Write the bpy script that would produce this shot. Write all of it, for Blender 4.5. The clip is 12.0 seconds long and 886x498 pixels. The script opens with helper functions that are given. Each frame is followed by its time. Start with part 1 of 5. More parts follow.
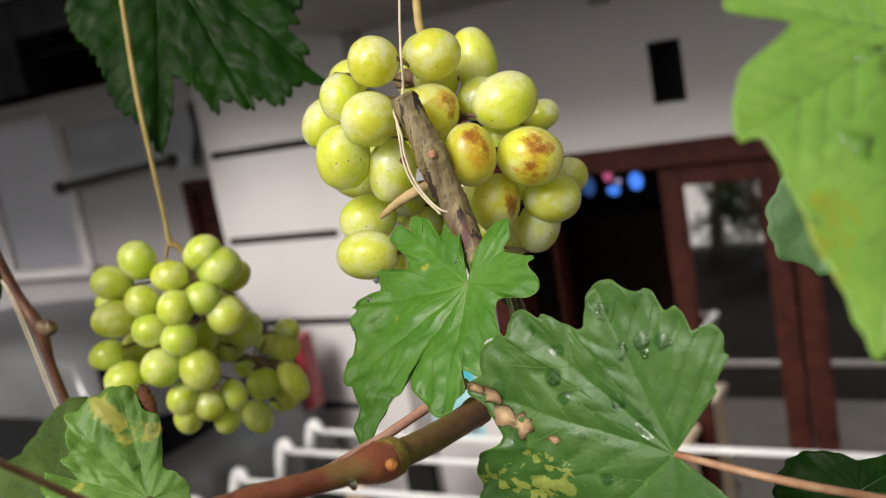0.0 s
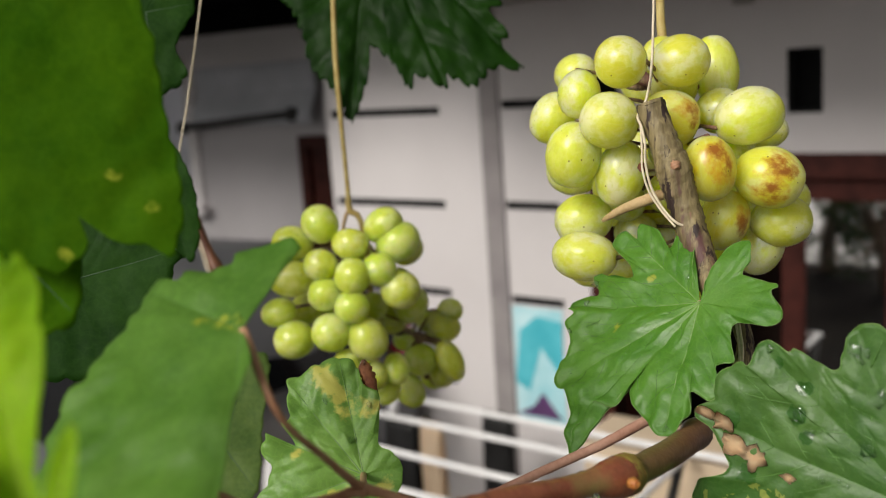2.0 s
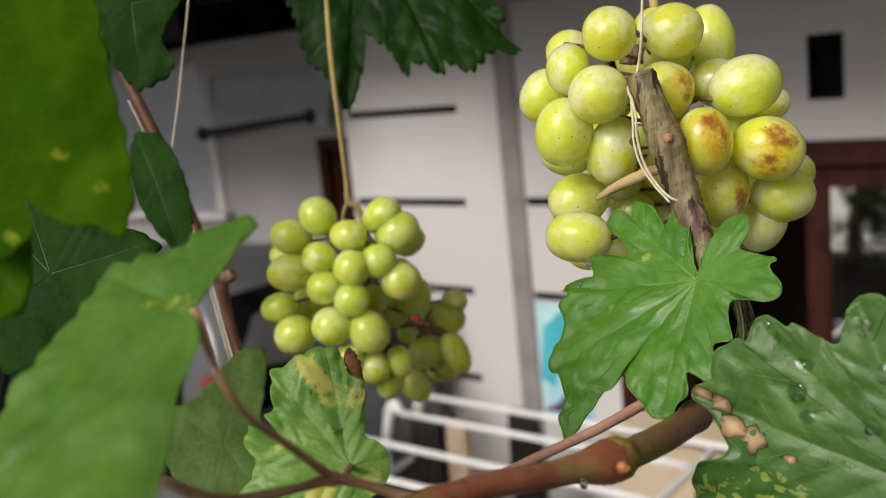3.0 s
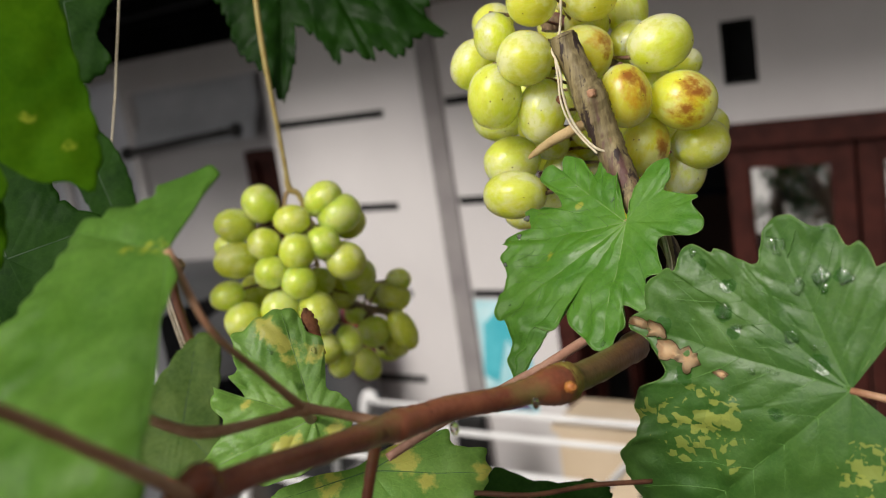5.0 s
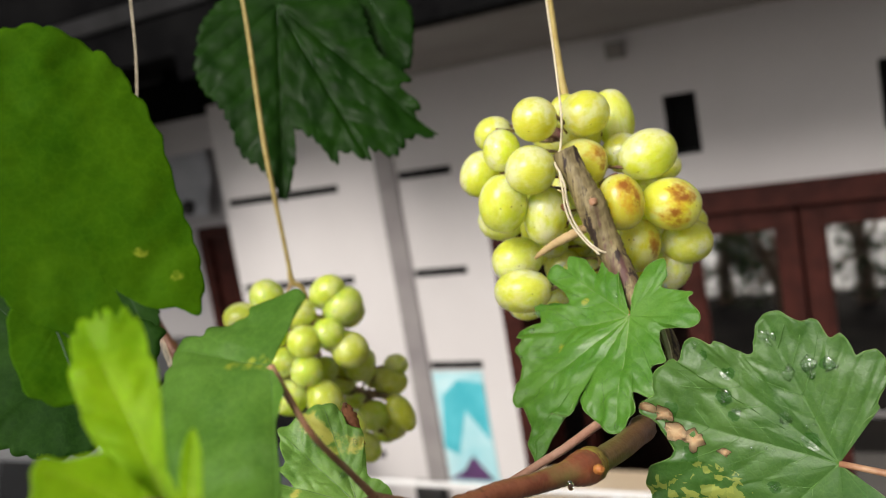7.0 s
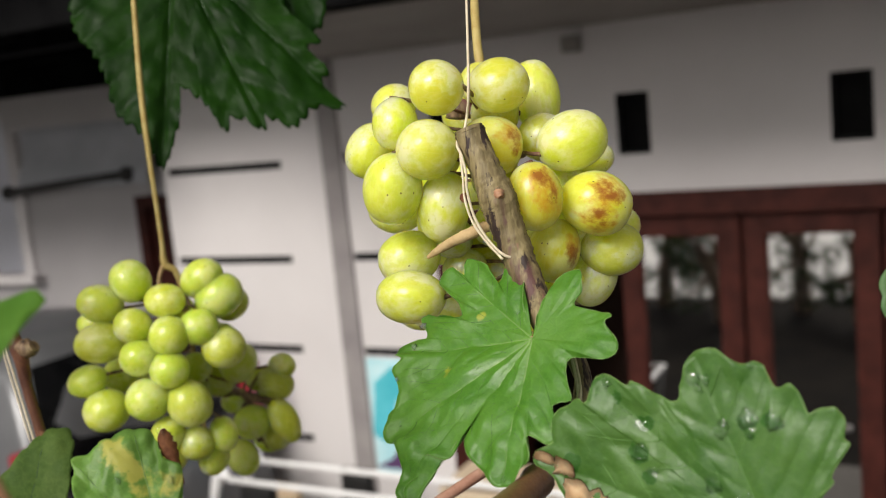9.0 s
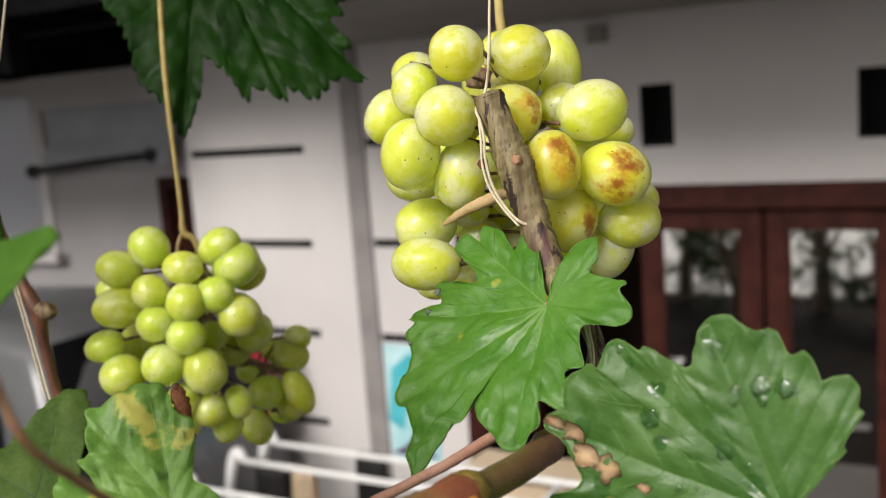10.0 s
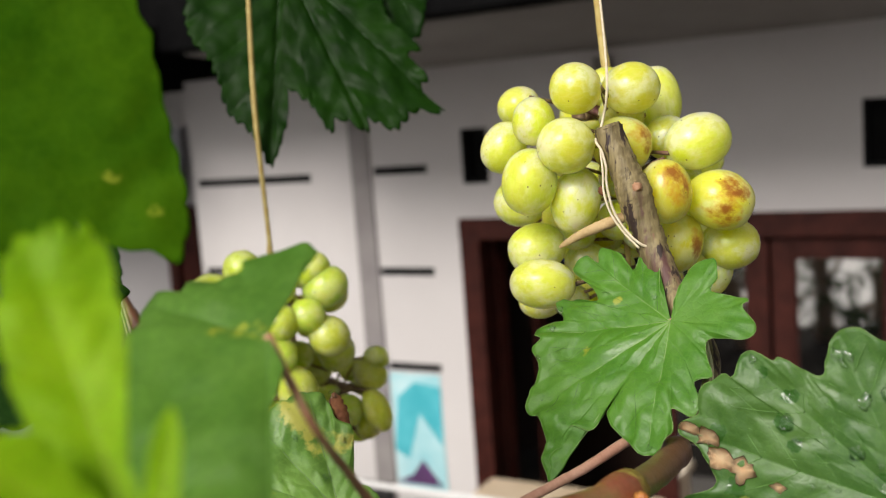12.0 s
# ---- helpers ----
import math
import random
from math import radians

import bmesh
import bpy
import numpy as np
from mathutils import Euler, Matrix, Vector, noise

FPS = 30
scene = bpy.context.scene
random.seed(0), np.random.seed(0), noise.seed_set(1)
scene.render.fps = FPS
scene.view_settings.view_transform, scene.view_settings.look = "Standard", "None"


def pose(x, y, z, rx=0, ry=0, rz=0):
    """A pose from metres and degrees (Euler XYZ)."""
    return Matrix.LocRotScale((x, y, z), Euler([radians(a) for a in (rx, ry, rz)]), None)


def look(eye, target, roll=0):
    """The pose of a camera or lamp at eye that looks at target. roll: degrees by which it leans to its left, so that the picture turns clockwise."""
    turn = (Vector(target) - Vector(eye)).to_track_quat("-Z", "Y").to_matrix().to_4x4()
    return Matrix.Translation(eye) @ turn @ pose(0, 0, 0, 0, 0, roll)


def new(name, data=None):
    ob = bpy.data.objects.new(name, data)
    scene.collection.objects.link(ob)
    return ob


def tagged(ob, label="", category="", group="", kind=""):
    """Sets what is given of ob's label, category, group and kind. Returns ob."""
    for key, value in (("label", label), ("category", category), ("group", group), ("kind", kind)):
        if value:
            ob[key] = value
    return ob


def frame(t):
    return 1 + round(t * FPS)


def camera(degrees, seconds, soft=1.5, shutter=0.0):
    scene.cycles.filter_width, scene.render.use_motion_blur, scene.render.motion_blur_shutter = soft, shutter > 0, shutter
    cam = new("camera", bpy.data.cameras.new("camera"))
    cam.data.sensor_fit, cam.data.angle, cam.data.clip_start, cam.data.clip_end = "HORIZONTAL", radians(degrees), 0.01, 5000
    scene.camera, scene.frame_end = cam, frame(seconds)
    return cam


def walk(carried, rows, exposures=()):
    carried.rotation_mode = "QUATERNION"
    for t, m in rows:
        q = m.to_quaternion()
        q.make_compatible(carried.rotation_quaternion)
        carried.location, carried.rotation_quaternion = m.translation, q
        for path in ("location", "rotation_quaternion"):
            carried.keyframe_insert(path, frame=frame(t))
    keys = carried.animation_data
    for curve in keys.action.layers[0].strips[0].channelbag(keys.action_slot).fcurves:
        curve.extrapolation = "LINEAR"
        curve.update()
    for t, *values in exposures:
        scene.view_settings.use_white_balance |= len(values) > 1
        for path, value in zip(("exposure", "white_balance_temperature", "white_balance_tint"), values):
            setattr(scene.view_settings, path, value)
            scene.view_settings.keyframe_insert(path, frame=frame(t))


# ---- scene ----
cam = camera(49.7, 12.0, soft=1.0)
PATH = [
    (0, (0.0407, 0.0278, 2.7011), (-0.9873, 1.7075, 2.3522), -10.15),
    (0.5, (0.0159, 0.0209, 2.6973), (-1.0078, 1.6992, 2.3292), -9.85),
    (1, (-0.0202, 0.0136, 2.6897), (-0.9779, 1.7295, 2.3176), -6.73),
    (1.5, (-0.0237, 0.0055, 2.6975), (-1.0793, 1.6630, 2.3252), -3.91),
    (2, (-0.0016, 0.0070, 2.7141), (-1.1930, 1.5694, 2.3411), -4.03),
    (2.5, (0.0012, 0.0225, 2.7076), (-1.2351, 1.5524, 2.3453), -5.57),
    (4.5, (0.0086, 0.0155, 2.7022), (-1.1475, 1.6007, 2.3143), -8.07),
    (5, (0.0104, 0.0020, 2.6928), (-1.1109, 1.6151, 2.3180), -8.82),
    (5.5, (0.0130, -0.0127, 2.6942), (-1.0865, 1.6208, 2.3440), -9.05),
    (6, (0.0138, -0.0264, 2.7028), (-1.0709, 1.6255, 2.3949), -9.78),
    (6.5, (0.0243, -0.0370, 2.7123), (-1.0457, 1.6294, 2.4325), -9.80),
    (7, (0.0084, -0.0414, 2.7144), (-1.0186, 1.6567, 2.4661), -9.66),
    (7.5, (0.0006, -0.0091, 2.7146), (-0.9466, 1.7347, 2.4653), -9.56),
    (9.5, (-0.0087, 0.0380, 2.6993), (-0.9610, 1.7707, 2.3978), -4.65),
    (10, (-0.0069, 0.0369, 2.6962), (-0.9752, 1.7592, 2.3866), -4.33),
    (10.5, (-0.0068, 0.0082, 2.6963), (-0.9786, 1.7306, 2.3977), -4.62),
    (11, (-0.0144, 0.0073, 2.6974), (-0.9790, 1.7374, 2.4209), -4.64),
    (11.5, (-0.0276, -0.0059, 2.6992), (-0.9897, 1.7259, 2.4249), -4.84),
    (12, (-0.0351, -0.0067, 2.7003), (-0.9989, 1.7278, 2.4501), -4.24),
]
walk(cam, [(t, look(eye, target, roll)) for t, eye, target, roll in PATH],
     [(0.0, 0.22), (1.0, 0.20), (2.0, 0.08), (2.5, 0.04), (4.5, 0.08), (5.5, 0.16), (6.0, 0.24), (6.5, 0.24), (7.0, 0.38), (7.5, 0.30), (9.5, 0.26), (10.5, 0.32), (12.0, 0.34)])
cam.data.dof.use_dof = True
cam.data.dof.focus_distance = 0.335
cam.data.dof.aperture_fstop = 12.0

# ---- light: bright overcast sky, a wide soft sun from behind the camera ----
world = bpy.data.worlds.new("sky")
scene.world = world
world.use_nodes = True
wn = world.node_tree.nodes
sky = wn.new("ShaderNodeTexSky")
sky.sky_type = "NISHITA"
sky.sun_disc = False
sky.sun_elevation, sky.sun_rotation = radians(36), radians(184)
sky.air_density, sky.dust_density = 1.0, 3.0
wn["Background"].inputs["Strength"].default_value = 0.062
cloud = wn.new("ShaderNodeHueSaturation")
cloud.inputs["Saturation"].default_value = 0.0
world.node_tree.links.new(sky.outputs["Color"], cloud.inputs["Color"])
warm = wn.new("ShaderNodeMix")
warm.data_type, warm.blend_type = "RGBA", "MULTIPLY"
warm.inputs["Factor"].default_value, warm.inputs[7].default_value = 1.0, (1.0, 0.95, 0.88, 1)
world.node_tree.links.new(cloud.outputs["Color"], warm.inputs[6])
world.node_tree.links.new(warm.outputs[2], wn["Background"].inputs["Color"])
sun = new("sun", bpy.data.lights.new("sun", "SUN"))
sun.data.energy, sun.data.angle, sun.data.color = 2.45, radians(24), (1.0, 0.94, 0.86)
sun.matrix_world = look((-0.5, -3.4, 5.36), (-0.2, 0.4, 2.6))


# ---- materials ----
def mat(name, a, b, scale=20.0, rough=0.6, bump=0.1, metal=0.0, fine=200.0, spec=0.5):
    """Two mottled colours at a large and a small scale, with a fine relief."""
    m = bpy.data.materials.new(name)
    m.use_nodes = True
    n, l = m.node_tree.nodes, m.node_tree.links
    p = n["Principled BSDF"]
    tc = n.new("ShaderNodeTexCoord")
    big, small = n.new("ShaderNodeTexNoise"), n.new("ShaderNodeTexNoise")
    for t, s, d in ((big, scale, 5.0), (small, fine, 3.0)):
        t.inputs["Scale"].default_value, t.inputs["Detail"].default_value = s, d
        l.new(tc.outputs["Object"], t.inputs["Vector"])
    add = n.new("ShaderNodeMath")
    add.operation = "MULTIPLY_ADD"
    add.inputs[1].default_value, add.inputs[2].default_value = 0.35, -0.17
    l.new(small.outputs["Fac"], add.inputs[0])
    sm = n.new("ShaderNodeMath")
    sm.operation = "ADD"
    l.new(big.outputs["Fac"], sm.inputs[0]), l.new(add.outputs[0], sm.inputs[1])
    ramp = n.new("ShaderNodeValToRGB")
    ramp.color_ramp.elements[0].position, ramp.color_ramp.elements[1].position = 0.32, 0.68
    ramp.color_ramp.elements[0].color, ramp.color_ramp.elements[1].color = (*a, 1), (*b, 1)
    l.new(sm.outputs[0], ramp.inputs["Fac"])
    l.new(ramp.outputs["Color"], p.inputs["Base Color"])
    bp = n.new("ShaderNodeBump")
    bp.inputs["Strength"].default_value, bp.inputs["Distance"].default_value = bump, 0.3 / fine
    l.new(small.outputs["Fac"], bp.inputs["Height"])
    l.new(bp.outputs["Normal"], p.inputs["Normal"])
    p.inputs["Roughness"].default_value, p.inputs["Metallic"].default_value = rough, metal
    p.inputs["Specular IOR Level"].default_value = spec
    return m


def mix_in(m, colour, mask):
    """Lays a colour over a material's base colour where the mask socket is 1."""
    n, l = m.node_tree.nodes, m.node_tree.links
    p = n["Principled BSDF"]
    under = p.inputs["Base Color"].links[0].from_socket
    mx = n.new("ShaderNodeMix")
    mx.data_type = "RGBA"
    l.new(mask, mx.inputs["Factor"]), l.new(under, mx.inputs[6])
    mx.inputs[7].default_value = (*colour, 1)
    l.new(mx.outputs[2], p.inputs["Base Color"])


def spots(m, scale, low, high, centre=None, reach=0.02, space="Object"):
    """A mask socket of noise blotches, all over or round one place of the thing."""
    n, l = m.node_tree.nodes, m.node_tree.links
    tc, t, mr = n.new("ShaderNodeTexCoord"), n.new("ShaderNodeTexNoise"), n.new("ShaderNodeMapRange")
    t.inputs["Scale"].default_value, t.inputs["Detail"].default_value = scale, 4.0
    t.inputs["Roughness"].default_value = 0.6
    l.new(tc.outputs[space], t.inputs["Vector"])
    src = t.outputs["Fac"]
    if centre:
        d, mr2, mul = n.new("ShaderNodeVectorMath"), n.new("ShaderNodeMapRange"), n.new("ShaderNodeMath")
        d.operation = "DISTANCE"
        d.inputs[1].default_value = centre
        l.new(tc.outputs[space], d.inputs[0])
        mr2.inputs["From Min"].default_value, mr2.inputs["From Max"].default_value = 0.3 * reach, reach
        mr2.inputs["To Min"].default_value, mr2.inputs["To Max"].default_value = 0.0, -0.45
        l.new(d.outputs["Value"], mr2.inputs["Value"])
        mul.operation = "ADD"
        l.new(src, mul.inputs[0]), l.new(mr2.outputs[0], mul.inputs[1])
        src = mul.outputs[0]
    mr.inputs["From Min"].default_value, mr.inputs["From Max"].default_value = low, high
    l.new(src, mr.inputs["Value"])
    return mr.outputs[0]


def blocks(m, centre, reach):
    """A mask socket of blocky cells between the small veins, thinning out from one place."""
    n, l = m.node_tree.nodes, m.node_tree.links
    tc, v, d = n.new("ShaderNodeTexCoord"), n.new("ShaderNodeTexVoronoi"), n.new("ShaderNodeVectorMath")
    v.distance = "CHEBYCHEV"
    v.inputs["Scale"].default_value, v.inputs["Randomness"].default_value = 360.0, 0.9
    warp, wob = n.new("ShaderNodeTexNoise"), n.new("ShaderNodeVectorMath")
    warp.inputs["Scale"].default_value = 500.0
    wob.operation, wob.inputs[1].default_value = "MULTIPLY_ADD", (0.0016, 0.0016, 0.0016)
    l.new(tc.outputs["Object"], warp.inputs["Vector"])
    l.new(warp.outputs["Color"], wob.inputs[0]), l.new(tc.outputs["Object"], wob.inputs[2])
    l.new(wob.outputs[0], v.inputs["Vector"])
    d.operation, d.inputs[1].default_value = "DISTANCE", centre
    l.new(tc.outputs["Object"], d.inputs[0])
    fall, cut = n.new("ShaderNodeMapRange"), n.new("ShaderNodeMath")
    fall.inputs["From Min"].default_value, fall.inputs["From Max"].default_value = 0.4 * reach, reach
    fall.inputs["To Min"].default_value, fall.inputs["To Max"].default_value = 0.42, 1.0
    l.new(d.outputs["Value"], fall.inputs["Value"])
    cell = n.new("ShaderNodeSeparateColor")
    l.new(v.outputs["Color"], cell.inputs[0])
    cut.operation = "GREATER_THAN"
    l.new(cell.outputs[0], cut.inputs[0]), l.new(fall.outputs[0], cut.inputs[1])
    soft = n.new("ShaderNodeMath")
    soft.operation, soft.inputs[1].default_value = "MULTIPLY", 0.72
    l.new(cut.outputs[0], soft.inputs[0])
    return soft.outputs[0]


def streak(m):
    """Draws a material's own grain out along the upright."""
    n, l = m.node_tree.nodes, m.node_tree.links
    mp = n.new("ShaderNodeMapping")
    mp.inputs["Scale"].default_value, mp.inputs["Rotation"].default_value = (1.0, 1.0, 0.12), (0, radians(18), 0)
    l.new(n["Texture Coordinate"].outputs["Object"], mp.inputs["Vector"])
    for t in [x for x in n if x.type == "TEX_NOISE"]:
        l.new(mp.outputs[0], t.inputs["Vector"])


def leaf_mat(name, a, b, rough=0.42, yellow=None, see=0.3, spot=None, spec=0.35, films=None, blotch=None, relief=0.11):
    """Leaf: mottled green with a netted relief, some light shining through."""
    m = mat(name, a, b, 45.0, rough, 0.16, fine=420.0, spec=spec)
    n, l = m.node_tree.nodes, m.node_tree.links
    p = n["Principled BSDF"]
    tc, vor, bp2 = n.new("ShaderNodeTexCoord"), n.new("ShaderNodeTexVoronoi"), n.new("ShaderNodeBump")
    vor.feature = "DISTANCE_TO_EDGE"
    vor.inputs["Scale"].default_value = 420.0
    l.new(tc.outputs["Object"], vor.inputs["Vector"])
    mr = n.new("ShaderNodeMapRange")
    mr.inputs["From Max"].default_value = 0.18
    l.new(vor.outputs["Distance"], mr.inputs["Value"])
    bp2.inputs["Strength"].default_value, bp2.inputs["Distance"].default_value = relief, 0.0005
    l.new(mr.outputs[0], bp2.inputs["Height"])
    l.new(p.inputs["Normal"].links[0].from_socket, bp2.inputs["Normal"])
    l.new(bp2.outputs["Normal"], p.inputs["Normal"])
    net, nm, warp, wob = n.new("ShaderNodeTexVoronoi"), n.new("ShaderNodeMapRange"), n.new("ShaderNodeTexNoise"), n.new("ShaderNodeVectorMath")
    net.feature = "DISTANCE_TO_EDGE"
    net.inputs["Scale"].default_value, warp.inputs["Scale"].default_value = 330.0, 260.0
    wob.operation, wob.inputs[1].default_value = "MULTIPLY_ADD", (0.003, 0.003, 0.003)
    l.new(tc.outputs["Object"], warp.inputs["Vector"]), l.new(warp.outputs["Color"], wob.inputs[0])
    l.new(tc.outputs["Object"], wob.inputs[2]), l.new(wob.outputs[0], net.inputs["Vector"])
    nm.inputs["From Max"].default_value, nm.inputs["To Min"].default_value, nm.inputs["To Max"].default_value = 0.09, 0.11, 0.0
    l.new(net.outputs["Distance"], nm.inputs["Value"])
    mix_in(m, tuple(min(1.0, 1.7 * c + 0.01) for c in b), nm.outputs[0])
    sheen, sr = n.new("ShaderNodeTexNoise"), n.new("ShaderNodeMapRange")
    sheen.inputs["Scale"].default_value, sheen.inputs["Detail"].default_value = 70.0, 3.0
    l.new(tc.outputs["Object"], sheen.inputs["Vector"]), l.new(sheen.outputs["Fac"], sr.inputs["Value"])
    sr.inputs["From Min"].default_value, sr.inputs["From Max"].default_value = 0.3, 0.7
    sr.inputs["To Min"].default_value, sr.inputs["To Max"].default_value = rough - 0.10, rough + 0.12
    l.new(sr.outputs[0], p.inputs["Roughness"])
    if yellow:
        for c, r in yellow:
            mix_in(m, (0.40, 0.46, 0.10), blocks(m, c, r))
    for c, r in blotch or ():
        mix_in(m, (0.56, 0.57, 0.14), spots(m, 260.0, 0.27, 0.46, c, r))
    for c, r in films or ():
        k = spots(m, 120.0, 0.36, 0.42, c, r)
        mix_in(m, (0.050, 0.155, 0.026), k)
        rg = n.new("ShaderNodeMath")
        rg.operation, rg.inputs[1].default_value = "MULTIPLY_ADD", -0.3
        l.new(k, rg.inputs[0])
        if p.inputs["Roughness"].links:
            l.new(p.inputs["Roughness"].links[0].from_socket, rg.inputs[2])
        else:
            rg.inputs[2].default_value = rough
        l.new(rg.outputs[0], p.inputs["Roughness"])
    for c, r in spot or ():
        mix_in(m, (0.36, 0.42, 0.04), spots(m, 330.0, 0.38, 0.60, c, 1.25 * r))
    tr, mx = n.new("ShaderNodeBsdfTranslucent"), n.new("ShaderNodeMixShader")
    mx.inputs["Fac"].default_value = see
    br = n.new("ShaderNodeMix")
    br.data_type, br.blend_type = "RGBA", "MULTIPLY"
    br.inputs["Factor"].default_value = 1.0
    l.new(p.inputs["Base Color"].links[0].from_socket, br.inputs[6])
    br.inputs[7].default_value = (2.2, 2.0, 0.6, 1)
    l.new(br.outputs[2], tr.inputs["Color"])
    l.new(p.outputs[0], mx.inputs[1]), l.new(tr.outputs[0], mx.inputs[2])
    l.new(mx.outputs[0], n["Material Output"].inputs["Surface"])
    return m


def berry_mat(name, a=(0.71, 0.765, 0.05), b=(0.79, 0.83, 0.15), burns=(), pale=0.85, clear=0.08):
    """Grape skin: faint veins and bloom, small dark specks, flesh that lets light through.
    burns: sunburnt places as (middle on the unit berry, reach, colour)."""
    m = mat(name, a, b, 1.0, 0.40, 0.02, fine=7.0)
    n, l = m.node_tree.nodes, m.node_tree.links
    p = n["Principled BSDF"]
    oi, off = n.new("ShaderNodeObjectInfo"), n.new("ShaderNodeVectorMath")
    off.operation = "SCALE"
    off.inputs["Scale"].default_value = 40.0
    l.new(oi.outputs["Random"], off.inputs[0])
    tc, ad = n.new("ShaderNodeTexCoord"), n.new("ShaderNodeVectorMath")
    ad.operation = "ADD"
    l.new(tc.outputs["Object"], ad.inputs[0]), l.new(off.outputs[0], ad.inputs[1])
    for t in [x for x in n if x.type == "TEX_NOISE"]:
        l.new(ad.outputs[0], t.inputs["Vector"])

    def faint(mask, share):
        k = n.new("ShaderNodeMath")
        k.operation, k.inputs[1].default_value = "MULTIPLY", share
        l.new(mask, k.inputs[0])
        return k.outputs[0]

    def blot(scale, low, high):
        k = spots(m, scale, low, high)
        l.new(ad.outputs[0], [x for x in n if x.type == "TEX_NOISE"][-1].inputs["Vector"])
        return k

    hue, mr, hu = n.new("ShaderNodeHueSaturation"), n.new("ShaderNodeMapRange"), n.new("ShaderNodeMapRange")
    mr.inputs["To Min"].default_value, mr.inputs["To Max"].default_value = 0.90, 1.08
    hu.inputs["To Min"].default_value, hu.inputs["To Max"].default_value = 0.486, 0.514
    l.new(oi.outputs["Random"], mr.inputs["Value"]), l.new(mr.outputs[0], hue.inputs["Value"])
    l.new(oi.outputs["Random"], hu.inputs["Value"]), l.new(hu.outputs[0], hue.inputs["Hue"])
    l.new(p.inputs["Base Color"].links[0].from_socket, hue.inputs["Color"])
    l.new(hue.outputs["Color"], p.inputs["Base Color"])
    # faint pale veins running from the stalk end to the tip
    stretch, net, nm = n.new("ShaderNodeMapping"), n.new("ShaderNodeTexVoronoi"), n.new("ShaderNodeMapRange")
    stretch.inputs["Scale"].default_value = (1.0, 1.0, 0.45)
    net.feature = "DISTANCE_TO_EDGE"
    net.inputs["Scale"].default_value = 3.6
    l.new(ad.outputs[0], stretch.inputs["Vector"]), l.new(stretch.outputs[0], net.inputs["Vector"])
    nm.inputs["From Max"].default_value, nm.inputs["To Min"].default_value, nm.inputs["To Max"].default_value = 0.12, 0.13, 0.0
    l.new(net.outputs["Distance"], nm.inputs["Value"])
    mix_in(m, (0.88, 0.90, 0.50), nm.outputs[0])
    mix_in(m, (0.87, 0.90, 0.52), faint(blot(0.95, 0.46, 0.60), pale))
    mix_in(m, (0.66, 0.70, 0.07), faint(blot(3.4, 0.50, 0.62), 0.55 * pale))
    for c, reach, colour in burns:
        mix_in(m, colour, faint(spots(m, 2.6, 0.30, 0.58, c, reach), 0.9))
    speck, sm = n.new("ShaderNodeTexVoronoi"), n.new("ShaderNodeMapRange")
    speck.inputs["Scale"].default_value, speck.inputs["Randomness"].default_value = 2.3, 1.0
    l.new(ad.outputs[0], speck.inputs["Vector"])
    sm.inputs["From Min"].default_value, sm.inputs["From Max"].default_value = 0.080, 0.045
    l.new(speck.outputs["Distance"], sm.inputs["Value"])
    mix_in(m, (0.10, 0.055, 0.015), faint(sm.outputs[0], 0.85))
    p.inputs["Subsurface Weight"].default_value = 1.0
    p.inputs["Subsurface Radius"].default_value = (1.0, 0.9, 0.30)
    p.inputs["Subsurface Scale"].default_value = 0.018
    p.inputs["Subsurface Anisotropy"].default_value = 0.4
    p.inputs["Transmission Weight"].default_value, p.inputs["IOR"].default_value = clear, 1.38
    p.inputs["Coat Weight"].default_value, p.inputs["Coat Roughness"].default_value = 0.65, 0.24
    return m


def glow(name, colour, power):
    m = bpy.data.materials.new(name)
    m.use_nodes = True
    p = m.node_tree.nodes["Principled BSDF"]
    p.inputs["Base Color"].default_value = (*colour, 1)
    p.inputs["Emission Color"].default_value, p.inputs["Emission Strength"].default_value = (*colour, 1), power
    return m


def film(name):
    """Clear water on a leaf: see-through, with the sky's glint on it."""
    m = bpy.data.materials.new(name)
    m.use_nodes = True
    n, l = m.node_tree.nodes, m.node_tree.links
    t, g, x, f = n.new("ShaderNodeBsdfTransparent"), n.new("ShaderNodeBsdfGlossy"), n.new("ShaderNodeMixShader"), n.new("ShaderNodeFresnel")
    t.inputs["Color"].default_value = (0.97, 0.99, 0.97, 1)
    g.inputs["Roughness"].default_value, f.inputs["IOR"].default_value = 0.07, 1.48
    l.new(f.outputs[0], x.inputs["Fac"]), l.new(t.outputs[0], x.inputs[1]), l.new(g.outputs[0], x.inputs[2])
    l.new(x.outputs[0], n["Material Output"].inputs["Surface"])
    return m


def clear(name, ior, rough=0.0, tint=(1, 1, 1)):
    m = bpy.data.materials.new(name)
    m.use_nodes = True
    p = m.node_tree.nodes["Principled BSDF"]
    p.inputs["Base Color"].default_value = (*tint, 1)
    p.inputs["Transmission Weight"].default_value, p.inputs["IOR"].default_value = 1.0, ior
    p.inputs["Roughness"].default_value = rough
    return m


